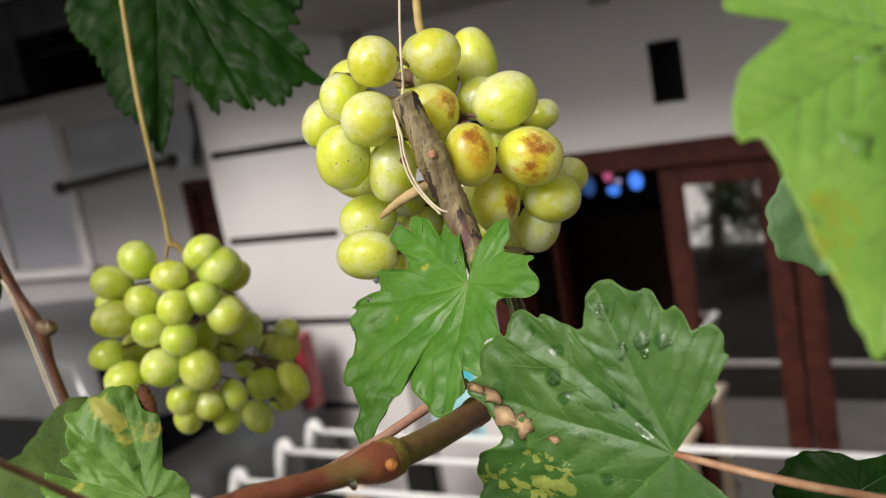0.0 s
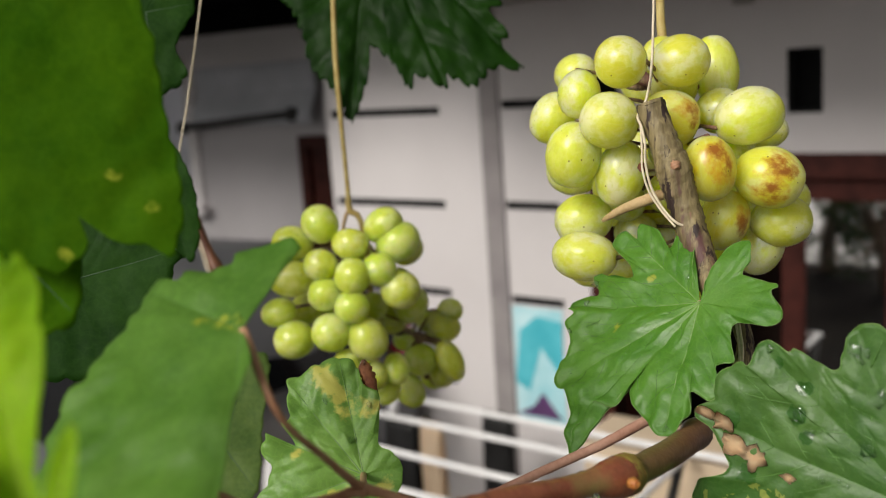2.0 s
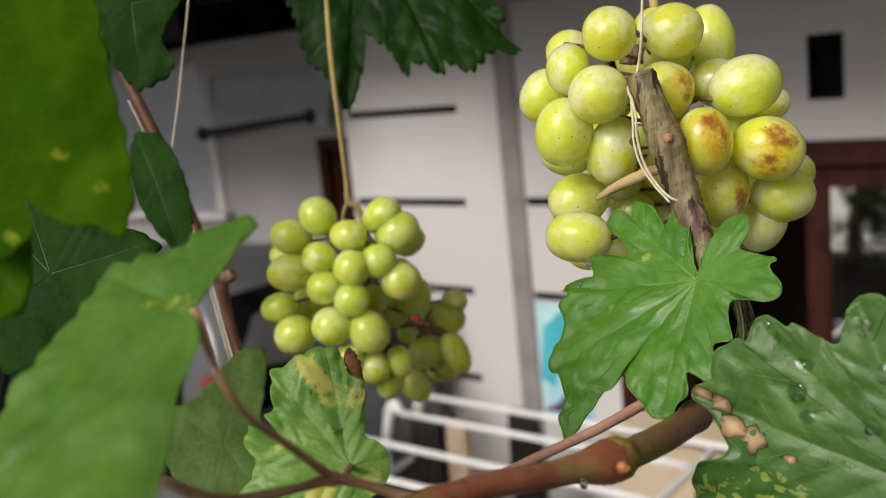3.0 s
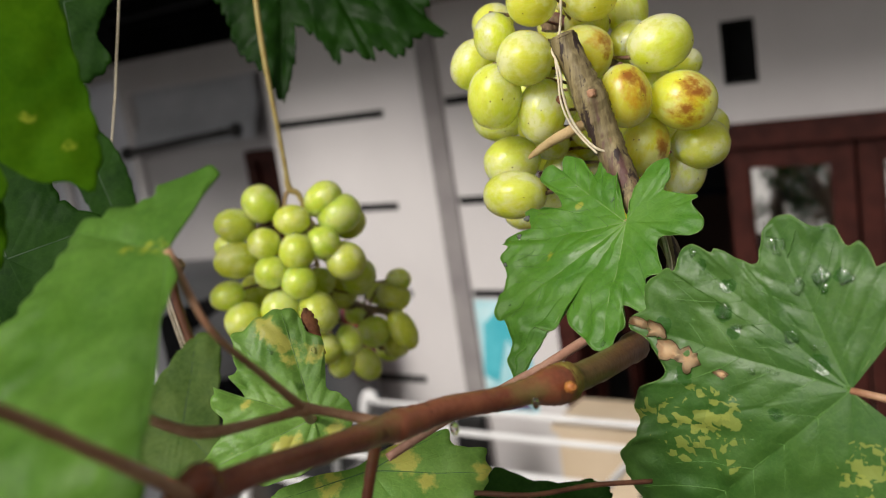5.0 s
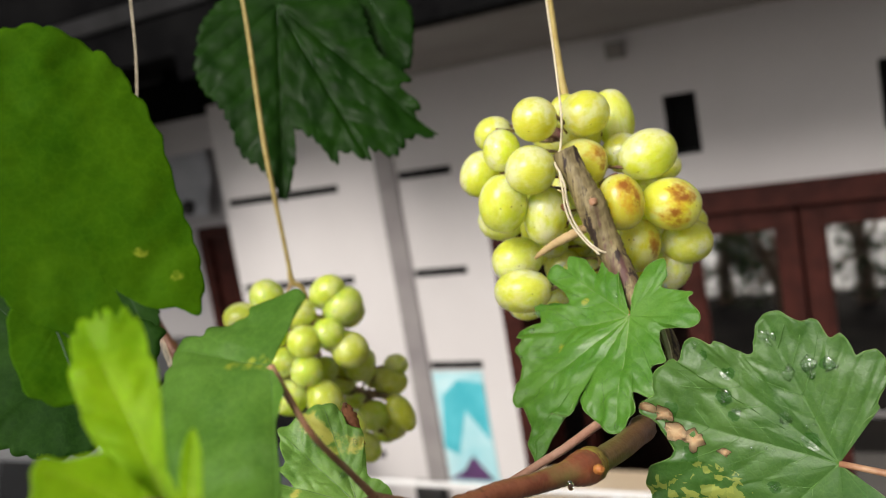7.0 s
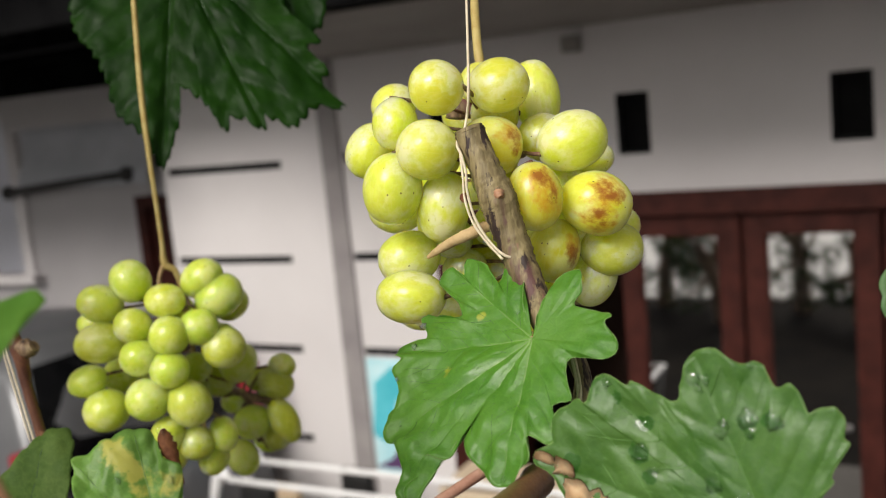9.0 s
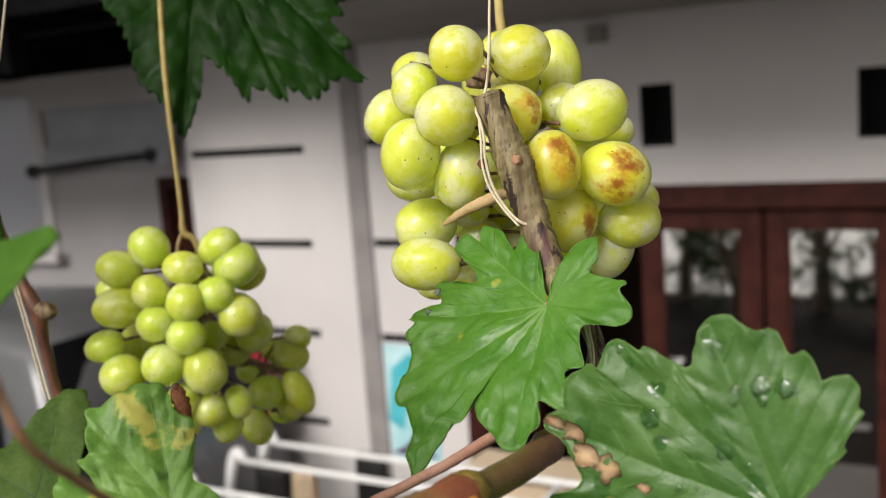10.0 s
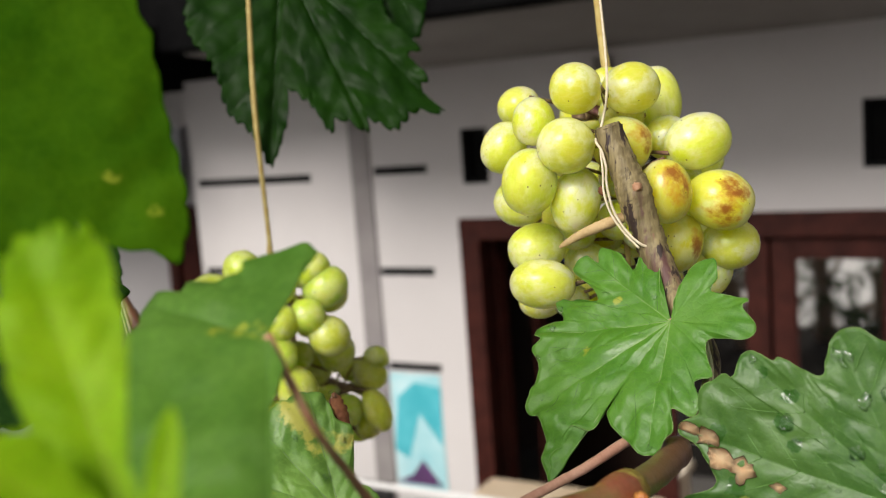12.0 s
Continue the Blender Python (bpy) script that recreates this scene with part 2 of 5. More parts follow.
WALL = mat("white wall paint", (0.59, 0.565, 0.575), (0.66, 0.635, 0.645), 1.2, 0.85, 0.15, fine=90)
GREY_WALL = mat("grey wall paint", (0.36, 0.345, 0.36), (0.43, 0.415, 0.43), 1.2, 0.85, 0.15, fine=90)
STRIP = mat("grey stone strip", (0.22, 0.20, 0.21), (0.30, 0.28, 0.28), 6, 0.7, 0.3, fine=60)
DARK = mat("black groove paint", (0.006, 0.006, 0.0065), (0.012, 0.012, 0.0125), 8, 0.8, 0.2, spec=0.1)
WOOD = mat("dark red-brown varnished wood", (0.027, 0.0074, 0.0058), (0.060, 0.0160, 0.0122), 14, 0.5, 0.2, fine=80, spec=0.15)
FLOOR = mat("grey tile floor", (0.11, 0.102, 0.096), (0.16, 0.150, 0.142), 2.0, 0.9, 0.1, fine=40, spec=0.05)
# Earth colour is pushed near black so the lower panes mirror darkness.
GROUND = mat("blackened earth", (0.008, 0.007, 0.006), (0.017, 0.014, 0.011), 3.0, 0.95, 0.6, fine=60, spec=0.02)
# ROOF is near-black: the shade under the roof is put into its colour.
ROOF = mat("roof black with shade in it", (0.003, 0.003, 0.0035), (0.008, 0.008, 0.0085), 4, 0.95, 0.2, fine=40, spec=0.02)
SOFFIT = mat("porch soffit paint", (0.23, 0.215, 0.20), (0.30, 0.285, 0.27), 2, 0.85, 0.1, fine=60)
CREAM = mat("cream board", (0.66, 0.52, 0.36), (0.76, 0.62, 0.46), 3, 0.6, 0.1, fine=60)
ENAMEL = mat("white enamelled steel", (0.78, 0.78, 0.80), (0.86, 0.86, 0.87), 8, 0.35, 0.05)
BLACKPL = mat("black plastic", (0.02, 0.02, 0.02), (0.035, 0.035, 0.037), 12, 0.5, 0.1)
CAR_PAINT = mat("silver-grey car paint", (0.13, 0.134, 0.145), (0.17, 0.174, 0.185), 3, 0.28, 0.02, metal=0.3)
CAR_GLASS = mat("dark car glass", (0.01, 0.011, 0.013), (0.016, 0.017, 0.02), 3, 0.08, 0.0)
AWNING = mat("grey awning cloth", (0.40, 0.415, 0.455), (0.48, 0.495, 0.54), 5, 0.8, 0.3, fine=120)
# ROOM is darkened: the dimness indoors is put into its colour.
ROOM = mat("room brown with dimness in it", (0.06, 0.03, 0.024), (0.09, 0.05, 0.04), 2, 0.85, 0.1)
BLUE = mat("pale turquoise print", (0.30, 0.62, 0.70), (0.55, 0.78, 0.84), 6, 0.6, 0.05)
TURQ = mat("turquoise print", (0.05, 0.42, 0.52), (0.10, 0.52, 0.62), 9, 0.6, 0.05)
PURPLE = mat("purple print", (0.07, 0.03, 0.10), (0.12, 0.05, 0.16), 9, 0.6, 0.05)
BARK = mat("old brown vine bark", (0.075, 0.040, 0.028), (0.33, 0.225, 0.125), 420, 0.65, 0.5, fine=900)
mix_in(BARK, (0.16, 0.060, 0.062), spots(BARK, 90, 0.54, 0.62))
mix_in(BARK, (0.20, 0.18, 0.07), spots(BARK, 75, 0.54, 0.66))
mix_in(BARK, (0.03, 0.018, 0.014), spots(BARK, 260, 0.60, 0.66))
STUMP = mat("weathered olive-tan stump bark", (0.13, 0.098, 0.046), (0.33, 0.265, 0.130), 420, 0.60, 0.9, fine=900)
mix_in(STUMP, (0.12, 0.055, 0.050), spots(STUMP, 95, 0.55, 0.63))
mix_in(STUMP, (0.30, 0.13, 0.11), spots(STUMP, 130, 0.60, 0.68))
mix_in(STUMP, (0.035, 0.020, 0.018), spots(STUMP, 240, 0.56, 0.61))
CANE = mat("red-brown cane bark", (0.19, 0.048, 0.026), (0.37, 0.125, 0.065), 60, 0.30, 0.35, fine=700)
mix_in(CANE, (0.25, 0.19, 0.065), spots(CANE, 38, 0.56, 0.74))
mix_in(CANE, (0.13, 0.036, 0.022), spots(CANE, 150, 0.60, 0.68))
streak(BARK)
streak(STUMP)
OLIVE_CANE = mat("olive-brown cane bark", (0.13, 0.060, 0.030), (0.25, 0.135, 0.065), 70, 0.34, 0.35, fine=700)
CUT = mat("green-yellow cut joint", (0.20, 0.09, 0.03), (0.34, 0.30, 0.06), 130, 0.35, 0.3, fine=900)
BUD = mat("orange bud", (0.42, 0.12, 0.03), (0.62, 0.30, 0.08), 400, 0.4, 0.4, fine=900)
OLD_CANE = mat("dark brown vine wood", (0.085, 0.030, 0.018), (0.20, 0.085, 0.045), 90, 0.5, 0.4, fine=700)
PINK = mat("pinkish shoot skin", (0.36, 0.17, 0.095), (0.52, 0.32, 0.19), 120, 0.5, 0.2, fine=900)
STALK = mat("ochre fruit stalk", (0.42, 0.30, 0.09), (0.52, 0.42, 0.16), 150, 0.6, 0.3, fine=900)
ROSY = mat("pale rosy shoot skin", (0.48, 0.24, 0.17), (0.64, 0.38, 0.29), 120, 0.45, 0.2, fine=900)
PALE_TWIG = mat("pale tan twig", (0.42, 0.27, 0.12), (0.58, 0.42, 0.22), 200, 0.7, 0.4, fine=900)
STRING = mat("cream cotton string", (0.66, 0.56, 0.40), (0.80, 0.72, 0.56), 400, 0.9, 0.8, fine=1800)
VEIN = mat("pale leaf vein", (0.15, 0.30, 0.06), (0.24, 0.38, 0.11), 200, 0.5, 0.1, fine=900)
VEIN_MID = mat("green leaf vein", (0.085, 0.21, 0.035), (0.12, 0.26, 0.05), 200, 0.5, 0.1, fine=900)
VEIN_LIME = mat("lime leaf vein", (0.34, 0.52, 0.02), (0.44, 0.60, 0.04), 200, 0.5, 0.1, fine=900)
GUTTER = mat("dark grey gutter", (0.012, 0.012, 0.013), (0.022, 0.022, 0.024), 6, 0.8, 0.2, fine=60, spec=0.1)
VEIN_DARK = mat("dull leaf vein", (0.016, 0.055, 0.012), (0.03, 0.085, 0.02), 200, 0.5, 0.1, fine=900)
TAN = mat("dry tan leaf spot", (0.90, 0.63, 0.36), (0.96, 0.76, 0.50), 300, 0.9, 0.2, fine=900)
BROWN_DRY = mat("dry brown leaf", (0.12, 0.035, 0.015), (0.26, 0.10, 0.04), 250, 0.8, 0.6, fine=900)
WATER = film("water")
BEAD = clear("hanging water", 1.33)
GLASS = mat("dark coated window glass", (0.006, 0.006, 0.007), (0.010, 0.010, 0.011), 2, 0.03, 0.0)
GLASS.node_tree.nodes["Principled BSDF"].inputs["IOR"].default_value = 10.0
BERRY = berry_mat("grape skin")
# Darker, greener skin for the second bunch; its shade is in the colour.
BERRY_FAR = berry_mat("grape skin with shade in it", (0.51, 0.63, 0.05), (0.61, 0.72, 0.11), pale=0.5)


# ---- builders ----
def part(name, bm, material, parent=None, label=""):
    me = bpy.data.meshes.new(name)
    bm.to_mesh(me)
    bm.free()
    me.materials.append(material)
    ob = new(name, me)
    if parent:
        ob.parent = parent
    return tagged(ob, label)


def holder(name, at, label, category, group="", kind=""):
    ob = new(name)
    ob.location = at
    ob.empty_display_size = 0.05
    return tagged(ob, label, category, group, kind)


def under(ob, parent):
    """Parents ob and keeps its place in the world."""
    ob.parent = parent
    ob.matrix_parent_inverse = Matrix.Translation(parent.location).inverted()
    return ob


def block(lo, hi, bevel=0.004, bm=None):
    """A box from corner to corner with softened edges."""
    out = bm or bmesh.new()
    b = bmesh.new()
    bmesh.ops.create_cube(b, size=1.0)
    size = [h - l for l, h in zip(lo, hi)]
    for v in b.verts:
        v.co = [l + (c + 0.5) * s for l, c, s in zip(lo, v.co, size)]
    if bevel:
        bmesh.ops.bevel(b, geom=b.edges[:], offset=min(bevel, 0.45 * min(size)), segments=2, affect="EDGES", profile=0.6)
    me = bpy.data.meshes.new("tmp")
    b.to_mesh(me)
    b.free()
    out.from_mesh(me)
    bpy.data.meshes.remove(me)
    return out


def spline(points, steps):
    """Catmull-Rom through points of any number of values."""
    p = [np.array(q, float) for q in points]
    p = [2 * p[0] - p[1]] + p + [2 * p[-1] - p[-2]]
    out = []
    for i in range(1, len(p) - 2):
        a, b, c, d = p[i - 1:i + 3]
        for k in range(steps):
            t = k / steps
            out.append(0.5 * (2 * b + (c - a) * t + (2 * a - 5 * b + 4 * c - d) * t * t + (3 * b - a - 3 * c + d) * t ** 3))
    out.append(p[-2])
    return out


def tube(points, sides=10, steps=6, rough=0.0, bm=None, seed=0.0):
    """A tapering round stem through points of (x, y, z, radius), with closed ends and an uneven skin."""
    bm = bm or bmesh.new()
    path = spline(points, steps)
    rings, side = [], None
    for i, q in enumerate(path):
        c, r = Vector(q[:3]), max(q[3], 1e-5)
        ahead = (Vector(path[min(i + 1, len(path) - 1)][:3]) - Vector(path[max(i - 1, 0)][:3])).normalized()
        if side is None:
            side = ahead.orthogonal().normalized()
        side = (side - ahead * side.dot(ahead)).normalized()
        other = ahead.cross(side)
        ring = []
        for k in range(sides):
            a = 2 * math.pi * k / sides
            w = 1 + rough * noise.noise(Vector((3 * math.cos(a), 3 * math.sin(a) + seed, c.length * 0.35 / max(r, 0.001) + seed)))
            ring.append(bm.verts.new(c + (side * math.cos(a) + other * math.sin(a)) * r * w))
        rings.append(ring)
    for a, b in zip(rings, rings[1:]):
        for k in range(sides):
            bm.faces.new((a[k], a[(k + 1) % sides], b[(k + 1) % sides], b[k])).smooth = True
    bm.faces.new(rings[0][::-1])
    bm.faces.new(rings[-1])
    return bm


def ball(centre, radii, segs=14, bm=None, turn=None):
    bm = bm or bmesh.new()
    m = Matrix.Translation(centre) @ (turn or Matrix.Identity(4)) @ Matrix.Diagonal((*radii, 1))
    made = bmesh.ops.create_uvsphere(bm, u_segments=segs, v_segments=max(6, segs * 2 // 3), radius=1.0, matrix=m)
    for v in made["verts"]:
        for f in v.link_faces:
            f.smooth = True
    return bm


# ---- the house ----
FACE = 3.968      # front face of the house wall
BACK = 4.6        # wall at the back of the carport


def wall(name, x0, x1, y0, y1, z0, z1, holes, material, label):
    """A thick wall with openings (x0, x1, z0, z1) that go through it."""
    xs = sorted({x0, x1, *[h[0] for h in holes], *[h[1] for h in holes]})
    zs = sorted({z0, z1, *[h[2] for h in holes], *[h[3] for h in holes]})
    grid = lambda a, b: not any(h[0] < a < h[1] and h[2] < b < h[3] for h in holes)
    bm = bmesh.new()
    for a, b in zip(xs, xs[1:]):
        for c, d in zip(zs, zs[1:]):
            if grid((a + b) / 2, (c + d) / 2):
                block((a, y0, c), (b, y1, d), 0, bm)
    bmesh.ops.remove_doubles(bm, verts=bm.verts[:], dist=1e-5)
    seen = {}
    for f in bm.faces:
        seen.setdefault(tuple(round(c, 4) for c in f.calc_center_median()), []).append(f)
    bmesh.ops.delete(bm, geom=[f for fs in seen.values() if len(fs) > 1 for f in fs], context="FACES")
    return tagged(part(name, bm, material), label, "wall", kind="structure")


def slab(name, lo, hi, material, label, category, bevel=0.0):
    return tagged(part(name, block(lo, hi, bevel), material), label, category, kind="structure")


SLITS = [(-3.75, -2.985, z - 0.005, z + 0.036) for z in (2.480, 1.992, 1.515, 1.030)]
SLITS += [(-2.605, -2.300, z - 0.005, z + 0.036) for z in (2.498, 2.000, 1.518)]
VENTS = [(-2.107, -1.973, 2.434, 2.690), (-1.224, -1.085, 2.434, 2.690), (-0.387, -0.238, 2.434, 2.694), (0.458, 0.607, 2.434, 2.694)]
ground = slab("ground", (-400, -400, -0.30), (400, 400, -0.06), GROUND, "bare ground round the house, blackened to darken the mirrored panes", "ground")
floor = slab("floor", (-9.0, 1.2, -0.06), (4.0, 9.0, 0.0), FLOOR, "grey tiled floor of the porch and carport", "floor")
wall("wall_front", -3.78, 3.2, FACE, FACE + 0.15, 0.0, 3.05, SLITS + VENTS + [(-2.14, 2.0, 0.0, 2.273)], WALL, "white painted house wall with dark grooves and vent openings")
wall("wall_end", -3.78, -3.63, FACE + 0.15, BACK, 0.0, 3.05, [], WALL, "white painted end of the house wall")
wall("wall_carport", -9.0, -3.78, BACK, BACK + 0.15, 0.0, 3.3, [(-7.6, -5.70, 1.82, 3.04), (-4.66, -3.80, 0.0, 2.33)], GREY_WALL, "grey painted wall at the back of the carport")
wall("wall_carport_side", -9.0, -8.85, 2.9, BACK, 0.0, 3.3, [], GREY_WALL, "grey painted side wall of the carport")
for i, (a, b, c, d) in enumerate(SLITS):
    slab("trim_groove", (a - 0.005, FACE + 0.007, c - 0.005), (b + 0.005, FACE + 0.06, d + 0.005), DARK, "black horizontal groove in the wall", "trim")
for a, b, c, d in VENTS:
    vent = holder("wall_vent", ((a + b) / 2, FACE, c), "small dark upright vent opening in the wall", "vent", "vents over the doors", "structure")
    under(part("backing", block((a - 0.01, FACE + 0.09, c - 0.01), (b + 0.01, FACE + 0.14, d + 0.01), 0), DARK), vent)
    for bm in (block((a, FACE - 0.004, c), (a + 0.012, FACE + 0.08, d)), block((b - 0.012, FACE - 0.004, c), (b, FACE + 0.08, d)),
               block((a + 0.012, FACE - 0.004, d - 0.012), (b - 0.012, FACE + 0.08, d)), block((a + 0.012, FACE - 0.004, c), (b - 0.012, FACE + 0.08, c + 0.012))):
        under(part("rim", bm, GUTTER), vent)
slab("trim_strip", (-2.725, FACE - 0.018, 0.0), (-2.612, FACE - 0.002, 3.0), STRIP, "upright grey stone strip on the white wall", "trim", 0.003)
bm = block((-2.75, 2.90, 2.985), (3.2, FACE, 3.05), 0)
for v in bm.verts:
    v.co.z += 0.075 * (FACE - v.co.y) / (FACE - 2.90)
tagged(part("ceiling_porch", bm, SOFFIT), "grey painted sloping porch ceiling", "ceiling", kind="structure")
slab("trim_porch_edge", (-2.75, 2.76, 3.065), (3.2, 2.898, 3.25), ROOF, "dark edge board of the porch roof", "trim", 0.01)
# Added roof slabs; their front edges decide how much sun the wall gets.
slab("ceiling_roof_house", (-3.78, 3.0, 3.26), (-2.2, 9.0, 3.34), ROOF, "house roof slab with its front edge set to shade the wall", "ceiling")
slab("ceiling_roof_deep", (-2.2, 2.7, 3.26), (3.2, 9.0, 3.34), ROOF, "house roof slab with its front edge set to shade the wall", "ceiling")
# Upright boarding, added where the shaded roof underside would show.
slab("trim_gable", (-16.0, 2.95, 3.46), (-2.2, 3.0, 5.2), ROOF, "near-black boarding standing in for the shaded roof underside", "trim")
slab("trim_gutter", (-16.0, 2.93, 3.37), (-2.2, 3.0, 3.45), GUTTER, "dull grey gutter over the carport", "trim", 0.01)
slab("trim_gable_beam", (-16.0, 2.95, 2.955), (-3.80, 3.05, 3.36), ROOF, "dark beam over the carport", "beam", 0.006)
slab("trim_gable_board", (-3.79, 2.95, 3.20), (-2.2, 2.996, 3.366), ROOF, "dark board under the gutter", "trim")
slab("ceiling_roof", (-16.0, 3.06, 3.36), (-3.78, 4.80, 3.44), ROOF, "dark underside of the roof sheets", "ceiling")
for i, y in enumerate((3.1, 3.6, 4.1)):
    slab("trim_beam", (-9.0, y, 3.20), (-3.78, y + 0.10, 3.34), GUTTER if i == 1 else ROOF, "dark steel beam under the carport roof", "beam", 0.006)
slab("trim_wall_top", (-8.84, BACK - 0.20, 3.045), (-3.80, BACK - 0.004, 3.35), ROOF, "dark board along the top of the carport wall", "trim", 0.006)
slab("trim_beam_long", (-5.62, BACK - 0.16, 2.825), (-3.80, BACK - 0.004, 3.04), WALL, "white painted beam under the carport roof", "beam", 0.006)
slab("trim_bracket", (-1.43, FACE - 0.05, 2.88), (-1.35, FACE - 0.002, 2.95), SOFFIT, "small painted bracket under the porch ceiling", "bracket", 0.008)
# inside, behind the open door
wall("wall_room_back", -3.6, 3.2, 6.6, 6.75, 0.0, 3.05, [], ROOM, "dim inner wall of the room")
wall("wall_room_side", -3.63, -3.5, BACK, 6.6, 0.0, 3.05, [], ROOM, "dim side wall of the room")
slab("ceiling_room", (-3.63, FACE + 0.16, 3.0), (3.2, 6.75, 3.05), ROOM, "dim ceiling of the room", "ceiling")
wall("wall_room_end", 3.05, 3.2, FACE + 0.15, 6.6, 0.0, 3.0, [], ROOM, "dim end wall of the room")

# Out of view; added to keep light off the porch from the right.
wall("wall_porch_side", 3.05, 3.2, 0.7, FACE, 0.0, 3.26, [], GREY_WALL, "unseen grey side wall added to block light from the right")

tv = holder("television", (-2.2, 6.4, 0.0), "switched-on television on a stand in the dim room", "television")
SCREEN = glow("television picture blue", (0.06, 0.20, 0.75), 1.2)
SCREEN_DIM = glow("television picture dim blue", (0.04, 0.10, 0.30), 0.6)
SCREEN_PALE = glow("television picture pale", (0.45, 0.40, 0.60), 0.7)
SCREEN_PINK = glow("television picture pink", (0.70, 0.14, 0.30), 0.6)
under(part("casing", block((-2.75, 6.40, 1.58), (-1.90, 6.45, 2.06), 0.008), BLACKPL), tv)
under(part("screen", block((-2.73, 6.392, 1.60), (-1.92, 6.399, 2.04), 0.002), BLACKPL), tv)
for x, z, rx, rz, m, text in ((-2.205, 1.765, 0.052, 0.062, SCREEN, "bright blue part of the picture"), (-2.375, 1.715, 0.048, 0.034, SCREEN, "bright blue part of the picture"),
                              (-2.405, 1.825, 0.032, 0.046, SCREEN_PINK, "pink part of the picture"), (-2.225, 1.882, 0.040, 0.026, SCREEN_PALE, "pale part of the picture"),
                              (-2.335, 1.775, 0.022, 0.020, SCREEN_PALE, "pale part of the picture"), (-2.450, 1.905, 0.085, 0.022, SCREEN_DIM, "dim blue part of the picture"), (-2.56, 1.76, 0.05, 0.07, SCREEN_DIM, "dim blue part of the picture")):
    under(part("picture", ball((x, 6.389, z), (rx, 0.003, rz)), m, label=text), tv)
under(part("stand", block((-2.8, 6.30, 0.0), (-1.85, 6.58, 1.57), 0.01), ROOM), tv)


def jambs(name, x0, x1, top, w=0.10):
    ob = holder(name, ((x0 + x1) / 2, FACE, 0), "dark red-brown wooden door frame", "door frame", kind="structure")
    under(part("jamb", block((x0, FACE - 0.02, 0), (x0 + w, FACE + 0.13, top - w)), WOOD), ob)
    under(part("jamb", block((x1 - w, FACE - 0.02, 0), (x1, FACE + 0.13, top - w)), WOOD), ob)
    under(part("lintel", block((x0, FACE - 0.024, top - w), (x1, FACE + 0.13, top)), WOOD), ob)
    return ob


def leaf_door(name, x0, x1, y, top, m=None):
    """A framed glass door leaf: two stiles, rails and a tall pane."""
    w, t = 0.082, 0.04
    ob = holder(name, (x0, y, 0), "dark red-brown wooden door leaf with a tall glass pane", "door", "glazed door leaves", "structure")
    parts = [part("stile", block((x0, y, 0.02), (x0 + w, y + t, top)), WOOD), part("stile", block((x1 - w, y, 0.02), (x1, y + t, top)), WOOD),
             part("rail", block((x0 + w, y, top - 0.09), (x1 - w, y + t, top)), WOOD), part("rail", block((x0 + w, y, 0.02), (x1 - w, y + t, 0.30)), WOOD),
             part("pane", block((x0 + w - 0.008, y + 0.018, 0.292), (x1 - w + 0.008, y + 0.024, top - 0.082), 0), GLASS),
             part("bead", block((x0 + w, y + 0.006, 0.30), (x0 + w + 0.012, y + 0.017, top - 0.09), 0.002), WOOD),
             part("bead", block((x1 - w - 0.012, y + 0.006, 0.30), (x1 - w, y + 0.017, top - 0.09), 0.002), WOOD)]
    for p in parts:
        under(p, ob)
    return ob


jambs("trim_doorframe", -2.14, 2.0, 2.273)
leaf_door("door_2", -1.255, -0.752, FACE + 0.02, 2.262 - 0.095)
leaf_door("door_3", -0.738, -0.232, FACE + 0.02, 2.262 - 0.095)
leaf_door("door_4", -0.218, 0.285, FACE + 0.02, 2.262 - 0.095)
leaf_door("door_5", 0.300, 0.80, FACE + 0.02, 2.262 - 0.095)
leaf_door("door_6", 0.815, 1.31, FACE + 0.02, 2.262 - 0.095)
leaf_door("door_7", 1.325, 1.895, FACE + 0.02, 2.262 - 0.095)
opened = leaf_door("door_1", -2.035, -1.60, FACE + 0.02, 2.262 - 0.095)
opened["label"] = "dark red-brown wooden door leaf standing open into the room"
opened.matrix_basis = Matrix.Translation((-2.035, FACE + 0.14, 0)) @ Matrix.Rotation(radians(82), 4, "Z")

# red-brown door and window in the carport wall
side = holder("door_8", (-4.2, BACK, 0), "dark red-brown wooden side door", "door", kind="structure")
for n, lo, hi in (("jamb", (-4.655, BACK - 0.02, 0), (-4.575, BACK + 0.1, 2.25)), ("jamb", (-3.885, BACK - 0.02, 0), (-3.805, BACK + 0.1, 2.25)),
                  ("lintel", (-4.655, BACK - 0.02, 2.25), (-3.805, BACK + 0.1, 2.325)), ("panel", (-4.575, BACK + 0.02, 0.01), (-3.885, BACK + 0.06, 2.25))):
    under(part(n, block(lo, hi), WOOD), side)
win = holder("window_1", (-6.6, BACK, 1.8), "pale framed window in the grey carport wall", "window", kind="structure")
for n, lo, hi in (("sill", (-7.7, BACK - 0.10, 1.76), (-5.62, BACK + 0.02, 1.825)), ("frame_side", (-5.78, BACK - 0.03, 1.825), (-5.68, BACK + 0.10, 3.04)),
                  ("frame_side", (-7.6, BACK - 0.03, 1.825), (-7.5, BACK + 0.10, 3.04)), ("frame_top", (-7.5, BACK - 0.03, 2.94), (-5.78, BACK + 0.10, 3.04)),
                  ("mullion", (-6.68, BACK - 0.01, 1.825), (-6.62, BACK + 0.08, 2.94))):
    under(part(n, block(lo, hi), WALL), win)
PALE_PANE = mat("milky pale glass", (0.80, 0.81, 0.88), (0.88, 0.89, 0.95), 1.5, 0.45, 0.0)
pn, pl = PALE_PANE.node_tree.nodes, PALE_PANE.node_tree.links
